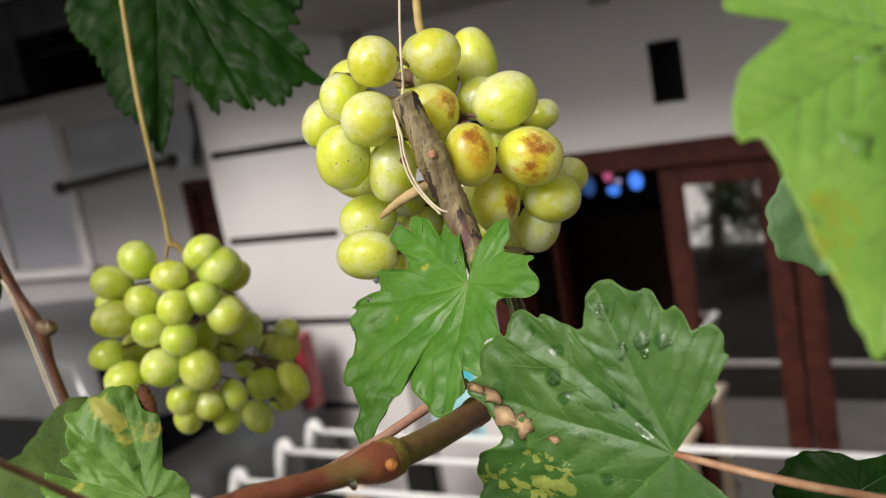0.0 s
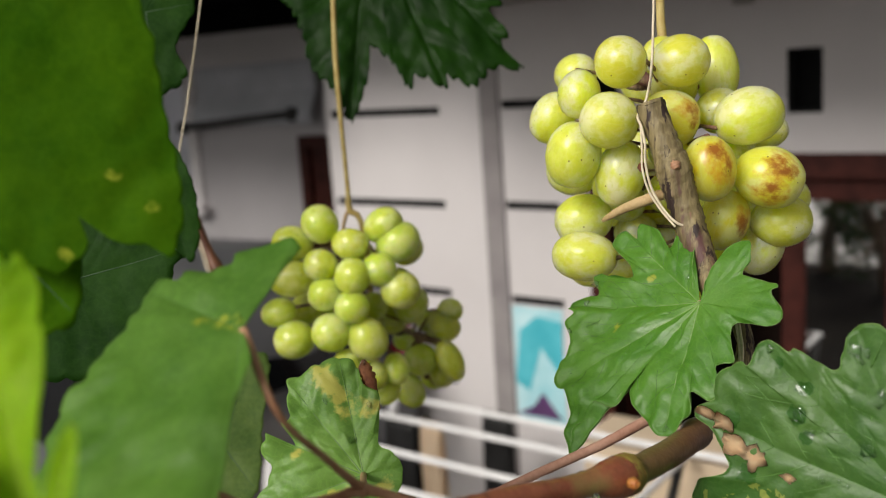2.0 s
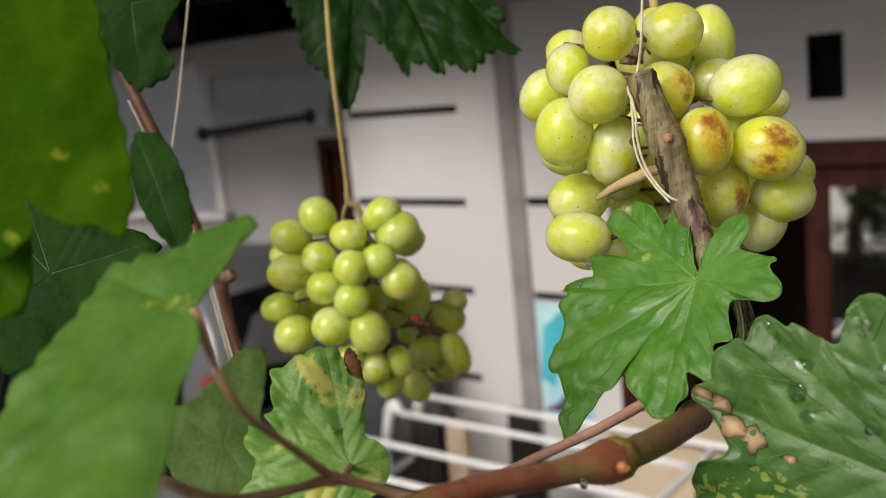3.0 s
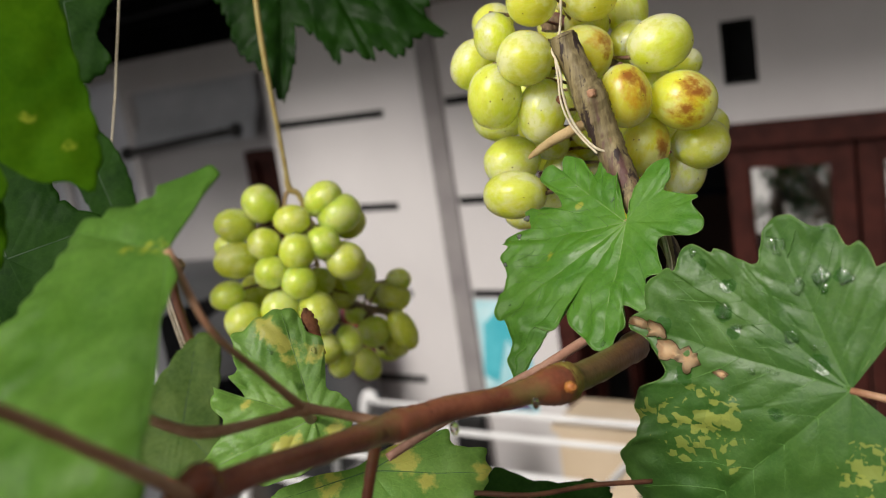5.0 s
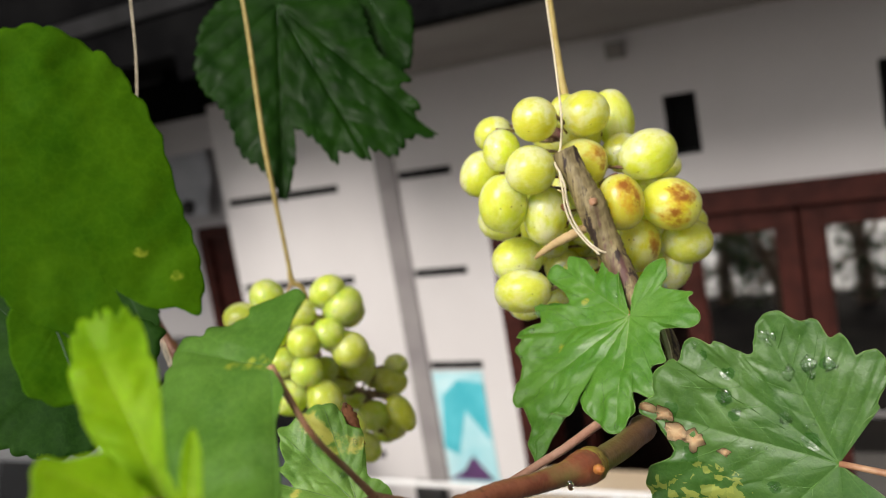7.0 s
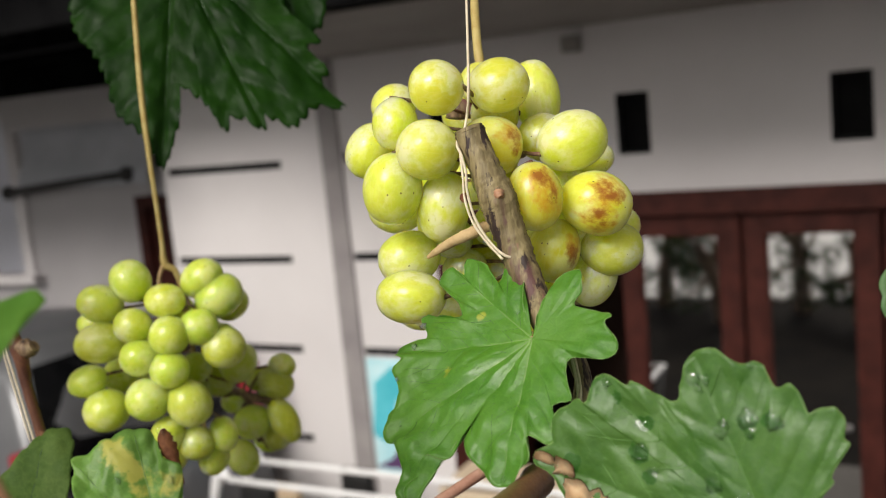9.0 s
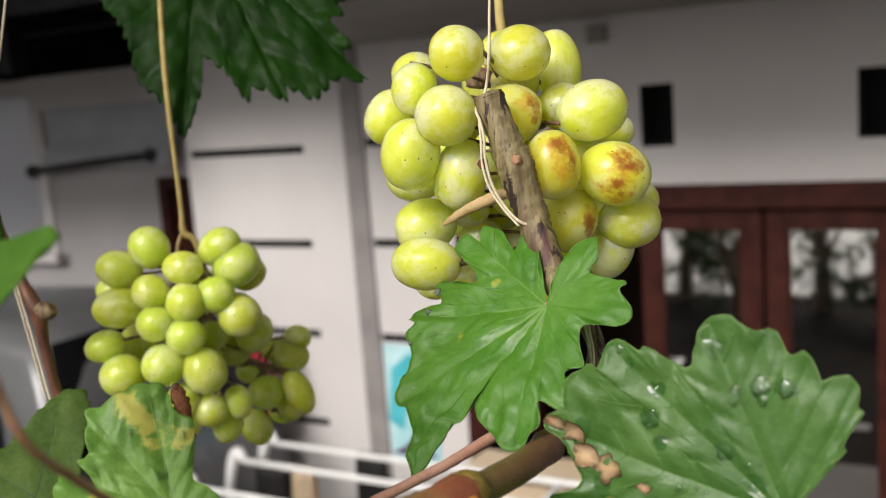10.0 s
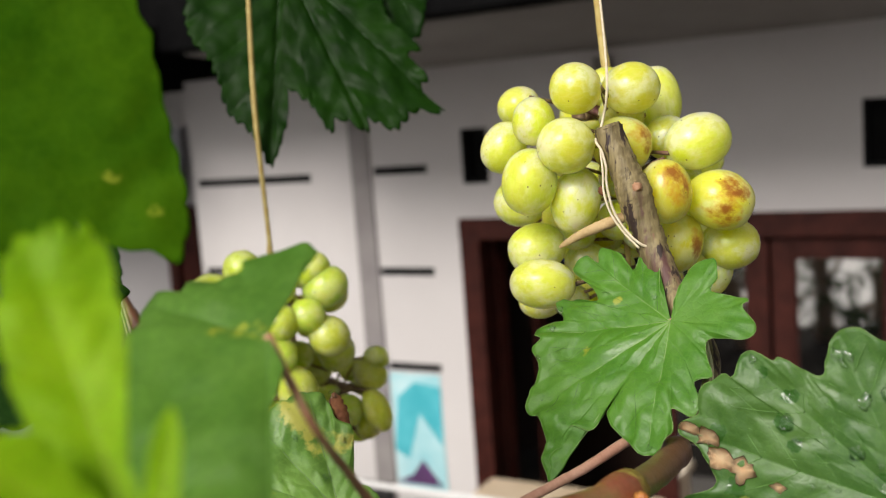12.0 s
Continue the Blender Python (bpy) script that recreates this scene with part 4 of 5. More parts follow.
LEAVES = {}
LEAVES["front"] = Blade((-0.1245, 0.3097, 2.6295), (-0.521, -0.508, -0.686), (-0.1, -0.762, 0.64),
    [(-109, 5.5), (-131, 20.9), (-126, 30.4), (-122, 32.4), (-109, 27.2), (-109, 36.9), (-103, 43.6), (-97, 39.8), (-95, 46.9), (-87, 46.8), (-83, 35.3), (-75, 30.4), (-72, 46.4), (-69, 47.7), (-61, 41.3), (-59, 46.7),
     (-53, 51.7), (-49, 47.2), (-45, 51.0), (-37, 49.7), (-25, 57.2), (-21, 59.1), (-14, 55.7), (-3, 65.1), (2, 68.9), (-4, 60.2), (-2, 56.2), (-4, 49.7), (4, 45.4), (1, 33.2), (7, 39.9), (30, 48.4), (40, 40.8), (41, 32.8),
     (51, 36.4), (57, 31.6), (58, 24.8), (71, 26.3), (83, 17.2), (99, 16.1), (107, 26.9), (118, 28.7), (133, 24.4), (139, 26.5), (166, 17.0), (172, 21.9), (-175, 27.1), (-160, 22.0), (-152, 8.9), (91, 1.9)], wave=0.0055, veins=5, quilt=0.0006, groove=0.0005, ruffle=0.0022)
LEAVES["wet"] = Blade((-0.0478, 0.2785, 2.5836), (-0.967, 0.045, 0.25), (-0.003, -0.986, 0.165),
    [(0, 71), (-6, 66), (-12, 68), (-19, 65), (-20, 62), (-26, 64), (-29, 62), (-32, 56), (-34, 56), (-38, 47), (-42, 45), (-45, 48), (-48, 51), (-52, 54), (-59, 54), (-65, 48), (-69, 49), (-72, 47), (-75, 42), (-79, 43), (-82, 43), (-88, 37), (-92, 39), (-96, 40), (-101, 39), (-104, 34), (-107, 34), (-108, 25), (-112, 23), (-107, 16), (-102, 4), (-60, 1.5),
     (150, 4), (154, 23), (138, 41), (115, 54), (97, 64), (84, 74), (66, 86), (57, 91), (46, 89), (36, 84), (33, 77), (30, 70), (22, 69), (18, 66), (13, 56), (5, 61)][::-1], wave=0.004, veins=4, quilt=0.0008, groove=0.0006, roll=0.45, ruffle=0.0010)
LEAVES["dark"] = Blade((-0.4146, 0.4952, 2.8166), (0.14, -0.391, -0.909), (0.507, -0.761, 0.406),
    [(0, 144), (3, 127), (5, 110), (5, 94), (12, 107), (16, 127), (19, 120), (25, 134), (27, 128), (32, 140), (38, 137), (44, 148), (43, 130), (48, 124), (49, 106), (54, 109),
     (58, 79), (89, 55), (118, 34), (-148, 17), (-110, 35), (-81, 51), (-59, 66), (-44, 78), (-27, 86), (-21, 95), (-14, 112), (-5, 125)], wave=0.0025, veins=5, quilt=0.0015, groove=0.0010)
LEAVES["old"] = Blade((-0.2060, 0.2233, 2.5843), (-0.434, 0.289, 0.853), (0.557, -0.658, 0.506),
    [(0, 41), (-6, 38), (-9, 36), (-12, 30), (-22, 28), (-27, 21), (-40, 11), (-67, 12), (-95, 13), (-133, 13), (-174, 12), (154, 18), (122, 28), (97, 41), (88, 35), (74, 30), (65, 34), (54, 36),
     (56, 32), (55, 24), (46, 32), (40, 32), (27, 41), (18, 40), (10, 41)][::-1], wave=0.004, quilt=0.0008, ruffle=0.002)
LEAVES["left"] = Blade((-0.1562, 0.1374, 2.6627), (-0.078, 0.83, 0.552), (0.12, -0.541, 0.832),
    [(4, 14.7), (0, 22.6), (-1, 25.2), (6, 26.4), (18, 25.3), (36, 24.9), (40, 22.6), (52, 23.2), (62, 28.5), (68, 28.0), (73, 33.4), (79, 34.4), (88, 32.5), (103, 32.1), (113, 35.0), (123, 36.3), (132, 42), (153, 50), (173, 64), (-155, 66), (-156, 50), (-157, 41.5),
     (-157, 33.9), (-158, 24.3), (-152, 17.5), (-141, 12.4), (-135, 9.0), (45, 1.4), (27, 9.1)], wave=0.003, quilt=0.0, groove=0.0012, ruffle=0.0012)
LEAVES["high"] = Blade((-0.2024, 0.1265, 2.7061), (0.604, 0.313, -0.733), (0.699, -0.649, 0.3),
    [(0, 40), (-4, 35), (-15, 28), (-28, 18), (-24, 27), (-37, 32), (-53, 30), (-74, 28), (-127, 32), (-160, 48), (167, 56), (151, 57), (142, 57), (133, 53), (119, 46), (100, 36), (82, 30), (65, 27), (46, 27), (17, 34)][::-1], wave=0.003, veins=0, quilt=0.0, groove=0.0)
LEAVES["young"] = Blade((-0.1205, 0.0673, 2.6577), (-0.45, 0.283, 0.847), (0.533, -0.676, 0.509),
    [(0, 39), (-1, 37), (-4, 39), (-6, 37), (-8, 32), (-8, 29), (-11, 25), (-9, 20), (-4, 16), (-7, 8), (-20, 5), (-112, 2), (138, 2), (57, 5), (37, 12), (30, 18), (25, 24), (18, 32), (14, 36), (11, 39), (8, 40), (4, 40), (3, 39)][::-1], wave=0.003)
LEAVES["fin"] = Blade((-0.1163, 0.0673, 2.6558), (-0.15, 0.437, 0.887), (0.546, -0.711, 0.443),
    [(0, 16), (-6, 13), (-12, 9), (-42, 3), (-177, 1), (36, 3), (15, 8), (7, 13)][::-1], wave=0.001)
LEAVES["tuft"] = Blade((-0.1198, 0.0653, 2.6575), (-0.567, -0.554, 0.609), (0.812, -0.502, 0.299),
    [(1, 23), (-7, 19), (-21, 15), (-25, 11), (-29, 5), (-158, 1), (146, 5), (100, 10), (62, 15), (46, 22)][::-1], wave=0.002)
LEAVES["near"] = Blade((0.0259, 0.2184, 2.6944), (-0.073, -0.583, -0.809), (0.447, -0.744, 0.496),
    [(0, 60), (-3, 57), (-8, 50), (-15, 45), (-28, 37), (-42, 33), (-46, 37), (-65, 30), (-80, 21), (-97, 20), (-88, 30), (-96, 31), (-131, 28), (-177, 25), (138, 21), (57, 23), (16, 38), (3, 52)][::-1], wave=0.001)
grow(LEAVES["front"], L_LIGHT, "fresh green deeply toothed leaf hanging before the grapes", stalk=[(-0.125, 0.316, 2.628, 0.0009), (-0.124, 0.323, 2.624, 0.0009)], teeth=0.2, rim=True, width=0.00036, fine=0.00010)
grow(LEAVES["wet"], L_MID, "large green leaf with water drops, yellow mottling and dry holes", VEIN_MID, stalk=[(-0.016, 0.277, 2.578, 0.0013), (0.009, 0.301, 2.562, 0.0013), (0.06, 0.33, 2.54, 0.0014)], teeth=0.12, rim=True, width=0.00034, fine=0.00020)
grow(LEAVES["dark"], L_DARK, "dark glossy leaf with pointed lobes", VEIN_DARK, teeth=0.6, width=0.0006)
grow(LEAVES["old"], L_OLD, "yellowing leaf with a dry brown curled edge", stalk=[(-0.175, 0.19, 2.60, 0.0012), (-0.153, 0.166, 2.615, 0.0013)], teeth=0.7)
grow(LEAVES["left"], L_LEFT, "soft green leaf with a yellow patch at its stalk", VEIN_MID, stalk=[(-0.145, 0.135, 2.646, 0.0008), (-0.148, 0.150, 2.630, 0.0009), (-0.153, 0.166, 2.615, 0.0012)], teeth=0.45, width=0.00026)
grow(LEAVES["high"], L_BACKLIT, "broad deep green leaf with small yellow spots", VEIN_DARK, teeth=0.6, width=0.00022)
grow(LEAVES["young"], L_LIME, "small young lime-green leaf", VEIN_LIME, teeth=1.1, width=0.0002)
grow(LEAVES["fin"], L_LIME, "narrow unfolding lime-green leaf", VEIN_LIME, teeth=0.3, width=0.0002)
grow(LEAVES["tuft"], L_LIME, "small young lime-green leaf close by", VEIN_LIME, teeth=0.3, width=0.0002)
grow(LEAVES["near"], L_RIGHT, "bright green leaf with water drops and a yellow vein", VEIN_MID, teeth=0.3, fine=0.0002)
OTHERS = [
    ("dull green leaf behind the bright one", (-0.0057, 0.3343, 2.643), (-0.828, -0.553, -0.095), (0.505, -0.808, 0.303), [(0, 22), (27, 24), (47, 21), (56, 23), (71, 21), (108, 17), (-176, 15), (-119, 20), (-75, 18), (-27, 19)], L_DULL),
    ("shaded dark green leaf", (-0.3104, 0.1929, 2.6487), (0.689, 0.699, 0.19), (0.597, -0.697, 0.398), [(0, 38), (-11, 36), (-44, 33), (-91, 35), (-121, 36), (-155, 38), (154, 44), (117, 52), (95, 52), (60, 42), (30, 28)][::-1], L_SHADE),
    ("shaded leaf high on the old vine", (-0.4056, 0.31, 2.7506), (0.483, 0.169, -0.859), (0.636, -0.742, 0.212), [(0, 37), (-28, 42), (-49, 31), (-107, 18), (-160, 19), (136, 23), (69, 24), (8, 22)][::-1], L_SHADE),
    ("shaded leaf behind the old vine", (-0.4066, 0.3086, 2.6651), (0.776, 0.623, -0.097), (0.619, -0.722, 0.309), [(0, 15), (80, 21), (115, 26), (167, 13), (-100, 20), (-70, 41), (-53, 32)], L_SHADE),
    ("mottled leaf under the cane", (-0.2018, 0.2418, 2.5574), (0.887, 0.444, -0.126), (0.398, -0.597, 0.697), [(0, 43), (5, 41), (13, 41), (19, 31), (32, 31), (37, 22), (46, 14), (65, 8), (171, 6), (-171, 23), (-160, 36), (-107, 27), (-46, 35), (-13, 39)], L_OLD),
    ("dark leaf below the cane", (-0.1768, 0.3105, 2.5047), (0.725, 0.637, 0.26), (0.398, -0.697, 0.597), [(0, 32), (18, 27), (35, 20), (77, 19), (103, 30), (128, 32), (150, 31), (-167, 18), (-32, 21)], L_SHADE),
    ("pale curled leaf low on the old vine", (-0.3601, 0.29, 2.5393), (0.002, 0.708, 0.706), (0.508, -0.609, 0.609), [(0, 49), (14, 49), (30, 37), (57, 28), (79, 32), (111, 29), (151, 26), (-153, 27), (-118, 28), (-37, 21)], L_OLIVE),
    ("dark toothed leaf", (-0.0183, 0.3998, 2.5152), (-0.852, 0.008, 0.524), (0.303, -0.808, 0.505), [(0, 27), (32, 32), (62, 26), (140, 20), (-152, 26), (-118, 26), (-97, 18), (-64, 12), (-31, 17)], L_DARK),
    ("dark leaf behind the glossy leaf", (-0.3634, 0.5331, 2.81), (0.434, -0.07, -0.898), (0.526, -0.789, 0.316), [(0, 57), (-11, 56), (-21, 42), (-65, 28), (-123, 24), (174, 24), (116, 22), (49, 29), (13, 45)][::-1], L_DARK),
    ("deep green lower lobe leaf", (-0.211, 0.1192, 2.6802), (0.691, 0.698, -0.185), (0.71, -0.608, 0.355), [(0, 15), (-42, 22), (-70, 22), (-89, 21), (-114, 18), (173, 12), (107, 15), (48, 13)][::-1], L_BACKLIT),
]
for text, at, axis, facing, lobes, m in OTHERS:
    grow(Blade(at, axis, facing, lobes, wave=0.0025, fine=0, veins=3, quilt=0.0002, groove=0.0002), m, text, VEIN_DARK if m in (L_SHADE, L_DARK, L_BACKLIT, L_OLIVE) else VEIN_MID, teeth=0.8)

# canes and shoots
stem("cane", [(-0.30, -0.12, -0.06, 0.012), (-0.29, -0.11, 1.6, 0.010), (-0.21, 0.02, 2.50, 0.007), (-0.136, 0.102, 2.614, 0.0034), (-0.132, 0.118, 2.619, 0.0030), (-0.1330, 0.147, 2.6132, 0.0030), (-0.1340, 0.170, 2.6085, 0.0034), (-0.1335, 0.178, 2.6070, 0.0042), (-0.1325, 0.184, 2.6062, 0.0038),
      (-0.130, 0.195, 2.605, 0.0034), (-0.1255, 0.211, 2.6015, 0.0034), (-0.1215, 0.2235, 2.5995, 0.0040), (-0.1200, 0.2295, 2.5984, 0.0052), (-0.1190, 0.2345, 2.5974, 0.0060), (-0.1184, 0.2390, 2.5967, 0.0057), (-0.118, 0.2425, 2.596, 0.0036)], CANE, "thick red-brown cane with a cut end", 0.10)
stem("cane_end", [(-0.1185, 0.2370, 2.5968, 0.0042), (-0.1182, 0.2450, 2.5955, 0.0044), (-0.118, 0.262, 2.593, 0.0045), (-0.119, 0.285, 2.590, 0.0046), (-0.120, 0.294, 2.589, 0.0053), (-0.121, 0.300, 2.588, 0.0036)], OLIVE_CANE, "older olive-brown upper end of the cane", 0.08)
stem("joint", [(-0.1189, 0.2350, 2.5973, 0.0058), (-0.1186, 0.2372, 2.5969, 0.0062), (-0.1183, 0.2398, 2.5965, 0.0060), (-0.1180, 0.2422, 2.5960, 0.0048)], CUT, "greenish swollen joint of the cane", 0.10)
stem("bud", [(-0.1133, 0.2310, 2.5984, 0.0013), (-0.1115, 0.2296, 2.5991, 0.0017), (-0.1102, 0.2287, 2.5995, 0.0008)], BUD, "cut orange bud on the cane", 0.35)
stem("shoot", [(-0.173, 0.135, 2.623, 0.0011), (-0.162, 0.141, 2.618, 0.0015), (-0.155, 0.155, 2.616, 0.0011), (-0.1535, 0.1635, 2.6149, 0.0014), (-0.153, 0.166, 2.6145, 0.0020), (-0.1515, 0.1680, 2.6138, 0.0014), (-0.147, 0.171, 2.612, 0.0012), (-0.136, 0.176, 2.608, 0.0017)], PINK, "thin pinkish side shoot with a swollen joint")
stem("shoot", [(-0.176, 0.222, 2.574, 0.0014), (-0.165, 0.240, 2.580, 0.0015), (-0.152, 0.262, 2.585, 0.0016), (-0.144, 0.275, 2.588, 0.0017), (-0.136, 0.290, 2.592, 0.0018), (-0.128, 0.304, 2.595, 0.0018)], ROSY, "thin pink shoot beside the cane")
stem("shoot", [(-0.112, 0.050, 2.665, 0.0011), (-0.124, 0.071, 2.656, 0.0012), (-0.124, 0.091, 2.638, 0.0013), (-0.129, 0.109, 2.622, 0.0015)], PINK, "thin red stalk close by")
stem("shoot", [(-0.143, 0.180, 2.602, 0.0016), (-0.145, 0.177, 2.592, 0.0015), (-0.148, 0.172, 2.575, 0.0015)], CANE, "short red shoot hanging from the cane")
stem("shoot", [(-0.145, 0.222, 2.566, 0.0008), (-0.130, 0.231, 2.563, 0.0008), (-0.119, 0.249, 2.559, 0.0008), (-0.105, 0.262, 2.556, 0.0008)], OLD_CANE, "thin brown stalk below the cane")
# the old stump before the main bunch
stem("stump", [(-0.1512, 0.3322, 2.6968, 0.0047), (-0.1503, 0.3322, 2.6940, 0.0052), (-0.1464, 0.3312, 2.6845, 0.0052), (-0.1436, 0.3308, 2.6775, 0.0057), (-0.1416, 0.3305, 2.6720, 0.0064), (-0.1402, 0.3306, 2.6660, 0.0060),
      (-0.1369, 0.3300, 2.6565, 0.0055), (-0.1334, 0.3280, 2.6483, 0.0052), (-0.1283, 0.3245, 2.6400, 0.0043), (-0.1243, 0.3200, 2.6314, 0.0037), (-0.1185, 0.3265, 2.621, 0.0031), (-0.1146, 0.3250, 2.608, 0.0029), (-0.118, 0.304, 2.590, 0.0026)], STUMP, "old brown pruned stump with a swollen joint", 0.16, 26, 5.0)
stem("bud", [(-0.1528, 0.3285, 2.6746, 0.0007), (-0.1523, 0.3263, 2.6734, 0.0013), (-0.1524, 0.3282, 2.6718, 0.0008)], BROWN_DRY, "small red-brown bud beside the stump", 0.4)
stem("scar", [(-0.1400, 0.3270, 2.6752, 0.0016), (-0.1388, 0.3256, 2.6740, 0.0018), (-0.1380, 0.3250, 2.6730, 0.0010)], PINK, "bud scar on the stump", 0.5)
stem("twig", [(-0.1735, 0.3355, 2.6515, 0.0006), (-0.170, 0.3350, 2.6535, 0.0013), (-0.163, 0.334, 2.657, 0.0018), (-0.155, 0.333, 2.660, 0.0021), (-0.1450, 0.333, 2.6635, 0.0020)], PALE_TWIG, "broken pale side twig", 0.2)
stem("old_wood", [(-0.50, 0.33, 2.80, 0.0029), (-0.482, 0.337, 2.759, 0.0030), (-0.463, 0.341, 2.714, 0.0029), (-0.445, 0.346, 2.669, 0.0031), (-0.430, 0.348, 2.627, 0.0029), (-0.418, 0.348, 2.606, 0.0038),
      (-0.416, 0.348, 2.586, 0.0027), (-0.408, 0.346, 2.543, 0.0025), (-0.410, 0.334, 2.50, 0.0025), (-0.42, 0.20, 1.8, 0.006), (-0.32, -0.10, 0.9, 0.009), (-0.30, -0.12, 0.3, 0.010)], OLD_CANE, "old brown climbing vine wood", 0.18, 14, 9.0)
stem("bud", [(-0.416, 0.349, 2.607, 0.0045), (-0.411, 0.349, 2.606, 0.0042), (-0.407, 0.349, 2.608, 0.0028)], BARK, "knobbly bud on the old wood", 0.3)


# ---- the grapes ----
RIGHT, UP = Vector((0.879, 0.469, -0.080)), Vector((-0.001, 0.171, 0.985))
TOWARD = RIGHT.cross(UP)


def berry_mesh(name, material, seed):
    """A grape with a faint seam, a stalk dimple and the dry scar at its tip; long axis z."""
    bm = bmesh.new()
    bmesh.ops.create_uvsphere(bm, u_segments=28, v_segments=18, radius=1.0)
    for v in bm.verts:
        d = v.co.copy()
        w = 1 + 0.03 * noise.noise(d * 1.1 + Vector((seed, 0, 0)))
        flat = 1 - 0.05 * max(0, d.z) ** 6
        v.co = Vector((d.x * w, d.y * w, d.z * w * flat))
        if d.z > 0.995:
            v.co.z += 0.02
        if d.z < -0.995:
            v.co.z += 0.08
    for f in bm.faces:
        f.smooth = True
    me = bpy.data.meshes.new(name)
    bm.to_mesh(me)
    bm.free()
    me.materials.append(material)
    return me


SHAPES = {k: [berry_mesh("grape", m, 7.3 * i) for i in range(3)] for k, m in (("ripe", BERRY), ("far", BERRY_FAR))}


def grapes(parent, rows, kind, core, stalk_mat):
    """Each row: place in metres, half length and half width in millimetres, tilt in the picture's plane."""
    for i, (x, y, z, a, b, tilt, *what) in enumerate(rows):
        c = Vector((x, y, z))
        long = RIGHT * math.cos(radians(tilt)) + UP * math.sin(radians(tilt))
        long = (long + TOWARD * random.uniform(-0.3, 0.3)).normalized()
        middle = core(c)
        if long.dot(c - middle) < 0:
            long = -long
        side = long.orthogonal().normalized()
        turn = Matrix((side, long.cross(side), long)).transposed().to_4x4()
        shape = SHAPES[kind][i % 3]
        if what:
            back = turn.to_3x3().transposed()
            burns = [(tuple(back @ (RIGHT * dx + UP * dy + TOWARD * math.sqrt(max(0.0, 1 - dx * dx - dy * dy)))), reach, colour) for dx, dy, reach, colour in what[0]]
            shape = berry_mesh("grape", berry_mat("sunburnt grape skin", (0.77, 0.75, 0.045), (0.84, 0.82, 0.12), burns, 0.5), 3.1 * i)
        ob = new("grape", shape)
        ob.matrix_basis = Matrix.Translation(c - parent.location) @ turn @ Matrix.Diagonal((b * 0.001, b * 0.001, a * 0.001, 1))
        ob.parent = parent
        if what:
            tagged(ob, "yellow-green grape with brown sunburn")
        end = c - long * a * 0.00096
        mid = end.lerp(middle, 0.5) - long * 0.002
        p = part("grape_stalk", tube([(*(end + long * 0.0008), 0.0013), (*end, 0.0009), (*mid, 0.0007), (*middle, 0.0008)], 6, 4, 0.1), stalk_mat)
        under(p, parent)


main = holder("grape_bunch", (-0.16, 0.375, 2.72), "bunch of ripe yellow-green grapes, some sunburnt, hung by string", "grapes")
ORANGE, RUST = (0.66, 0.38, 0.028), (0.34, 0.125, 0.018)
SCORCH_A = [(0.22, 0.42, 1.0, ORANGE), (-0.05, -0.42, 1.0, ORANGE), (0.12, 0.40, 0.62, RUST), (0.42, 0.25, 0.5, RUST), (-0.05, -0.46, 0.62, RUST)]
SCORCH_B = [(0.15, 0.42, 1.1, ORANGE), (0.45, -0.05, 0.9, ORANGE), (0.18, 0.52, 0.72, RUST), (0.55, -0.02, 0.45, RUST)]
SCORCH_C = [(0.60, 0.30, 1.0, ORANGE), (0.70, 0.22, 0.55, RUST), (0.66, -0.30, 0.36, RUST)]
SCORCH_D = [(0.66, 0.10, 0.7, ORANGE), (0.62, -0.25, 0.7, RUST)]
UPPER = [
    (-0.1645, 0.3369, 2.7113, 10.0, 9.8, 0),
    (-0.1484, 0.3549, 2.7102, 11.4, 10.0, 5),
    (-0.1466, 0.3848, 2.7054, 14.7, 9.3, 100),
    (-0.1267, 0.3667, 2.6880, 13.6, 10.9, 22),
    (-0.1184, 0.3638, 2.6653, 13.4, 11.6, -18, SCORCH_A),
    (-0.1341, 0.3450, 2.6707, 12.5, 9.7, -82, SCORCH_B),
    (-0.1523, 0.3522, 2.6888, 11.9, 11.1, -10, SCORCH_C),
    (-0.1676, 0.3317, 2.6903, 11.2, 10.6, 0),
    (-0.1816, 0.3356, 2.7001, 9.6, 8.4, 90),
    (-0.1995, 0.3458, 2.6907, 11.2, 9.1, 60),
    (-0.2069, 0.3794, 2.7071, 9.7, 8.5, 20),
    (-0.1374, 0.4210, 2.6770, 8.9, 7.0, 20),
    (-0.188, 0.407, 2.701, 10.8, 9.6, 0),
]
LOWER = [
    (-0.1832, 0.3320, 2.6772, 13.3, 10.9, 82),
    (-0.1687, 0.3425, 2.6687, 13.2, 9.8, 80),
    (-0.1892, 0.3488, 2.6489, 12.4, 10.5, 15),
    (-0.1804, 0.3318, 2.6376, 13.3, 9.8, 0),
    (-0.1343, 0.3598, 2.6494, 12.1, 9.6, 78, SCORCH_D),
    (-0.1183, 0.3782, 2.6462, 12.0, 10.3, 3),
    (-0.1267, 0.3791, 2.6353, 11.7, 8.8, 70),
    (-0.2038, 0.3679, 2.6663, 11.8, 10.4, 0),
    (-0.1758, 0.3685, 2.6407, 9.3, 8.0, 20),
    (-0.1702, 0.3782, 2.6511, 8.5, 8.1, 0),
    (-0.1292, 0.4208, 2.6483, 9.8, 8.7, 20),
    (-0.1980, 0.3700, 2.6236, 10.1, 8.3, 0),
    (-0.1867, 0.3760, 2.6230, 8.3, 7.4, 0),
    (-0.1678, 0.3828, 2.6368, 8.2, 7.7, 0),
]
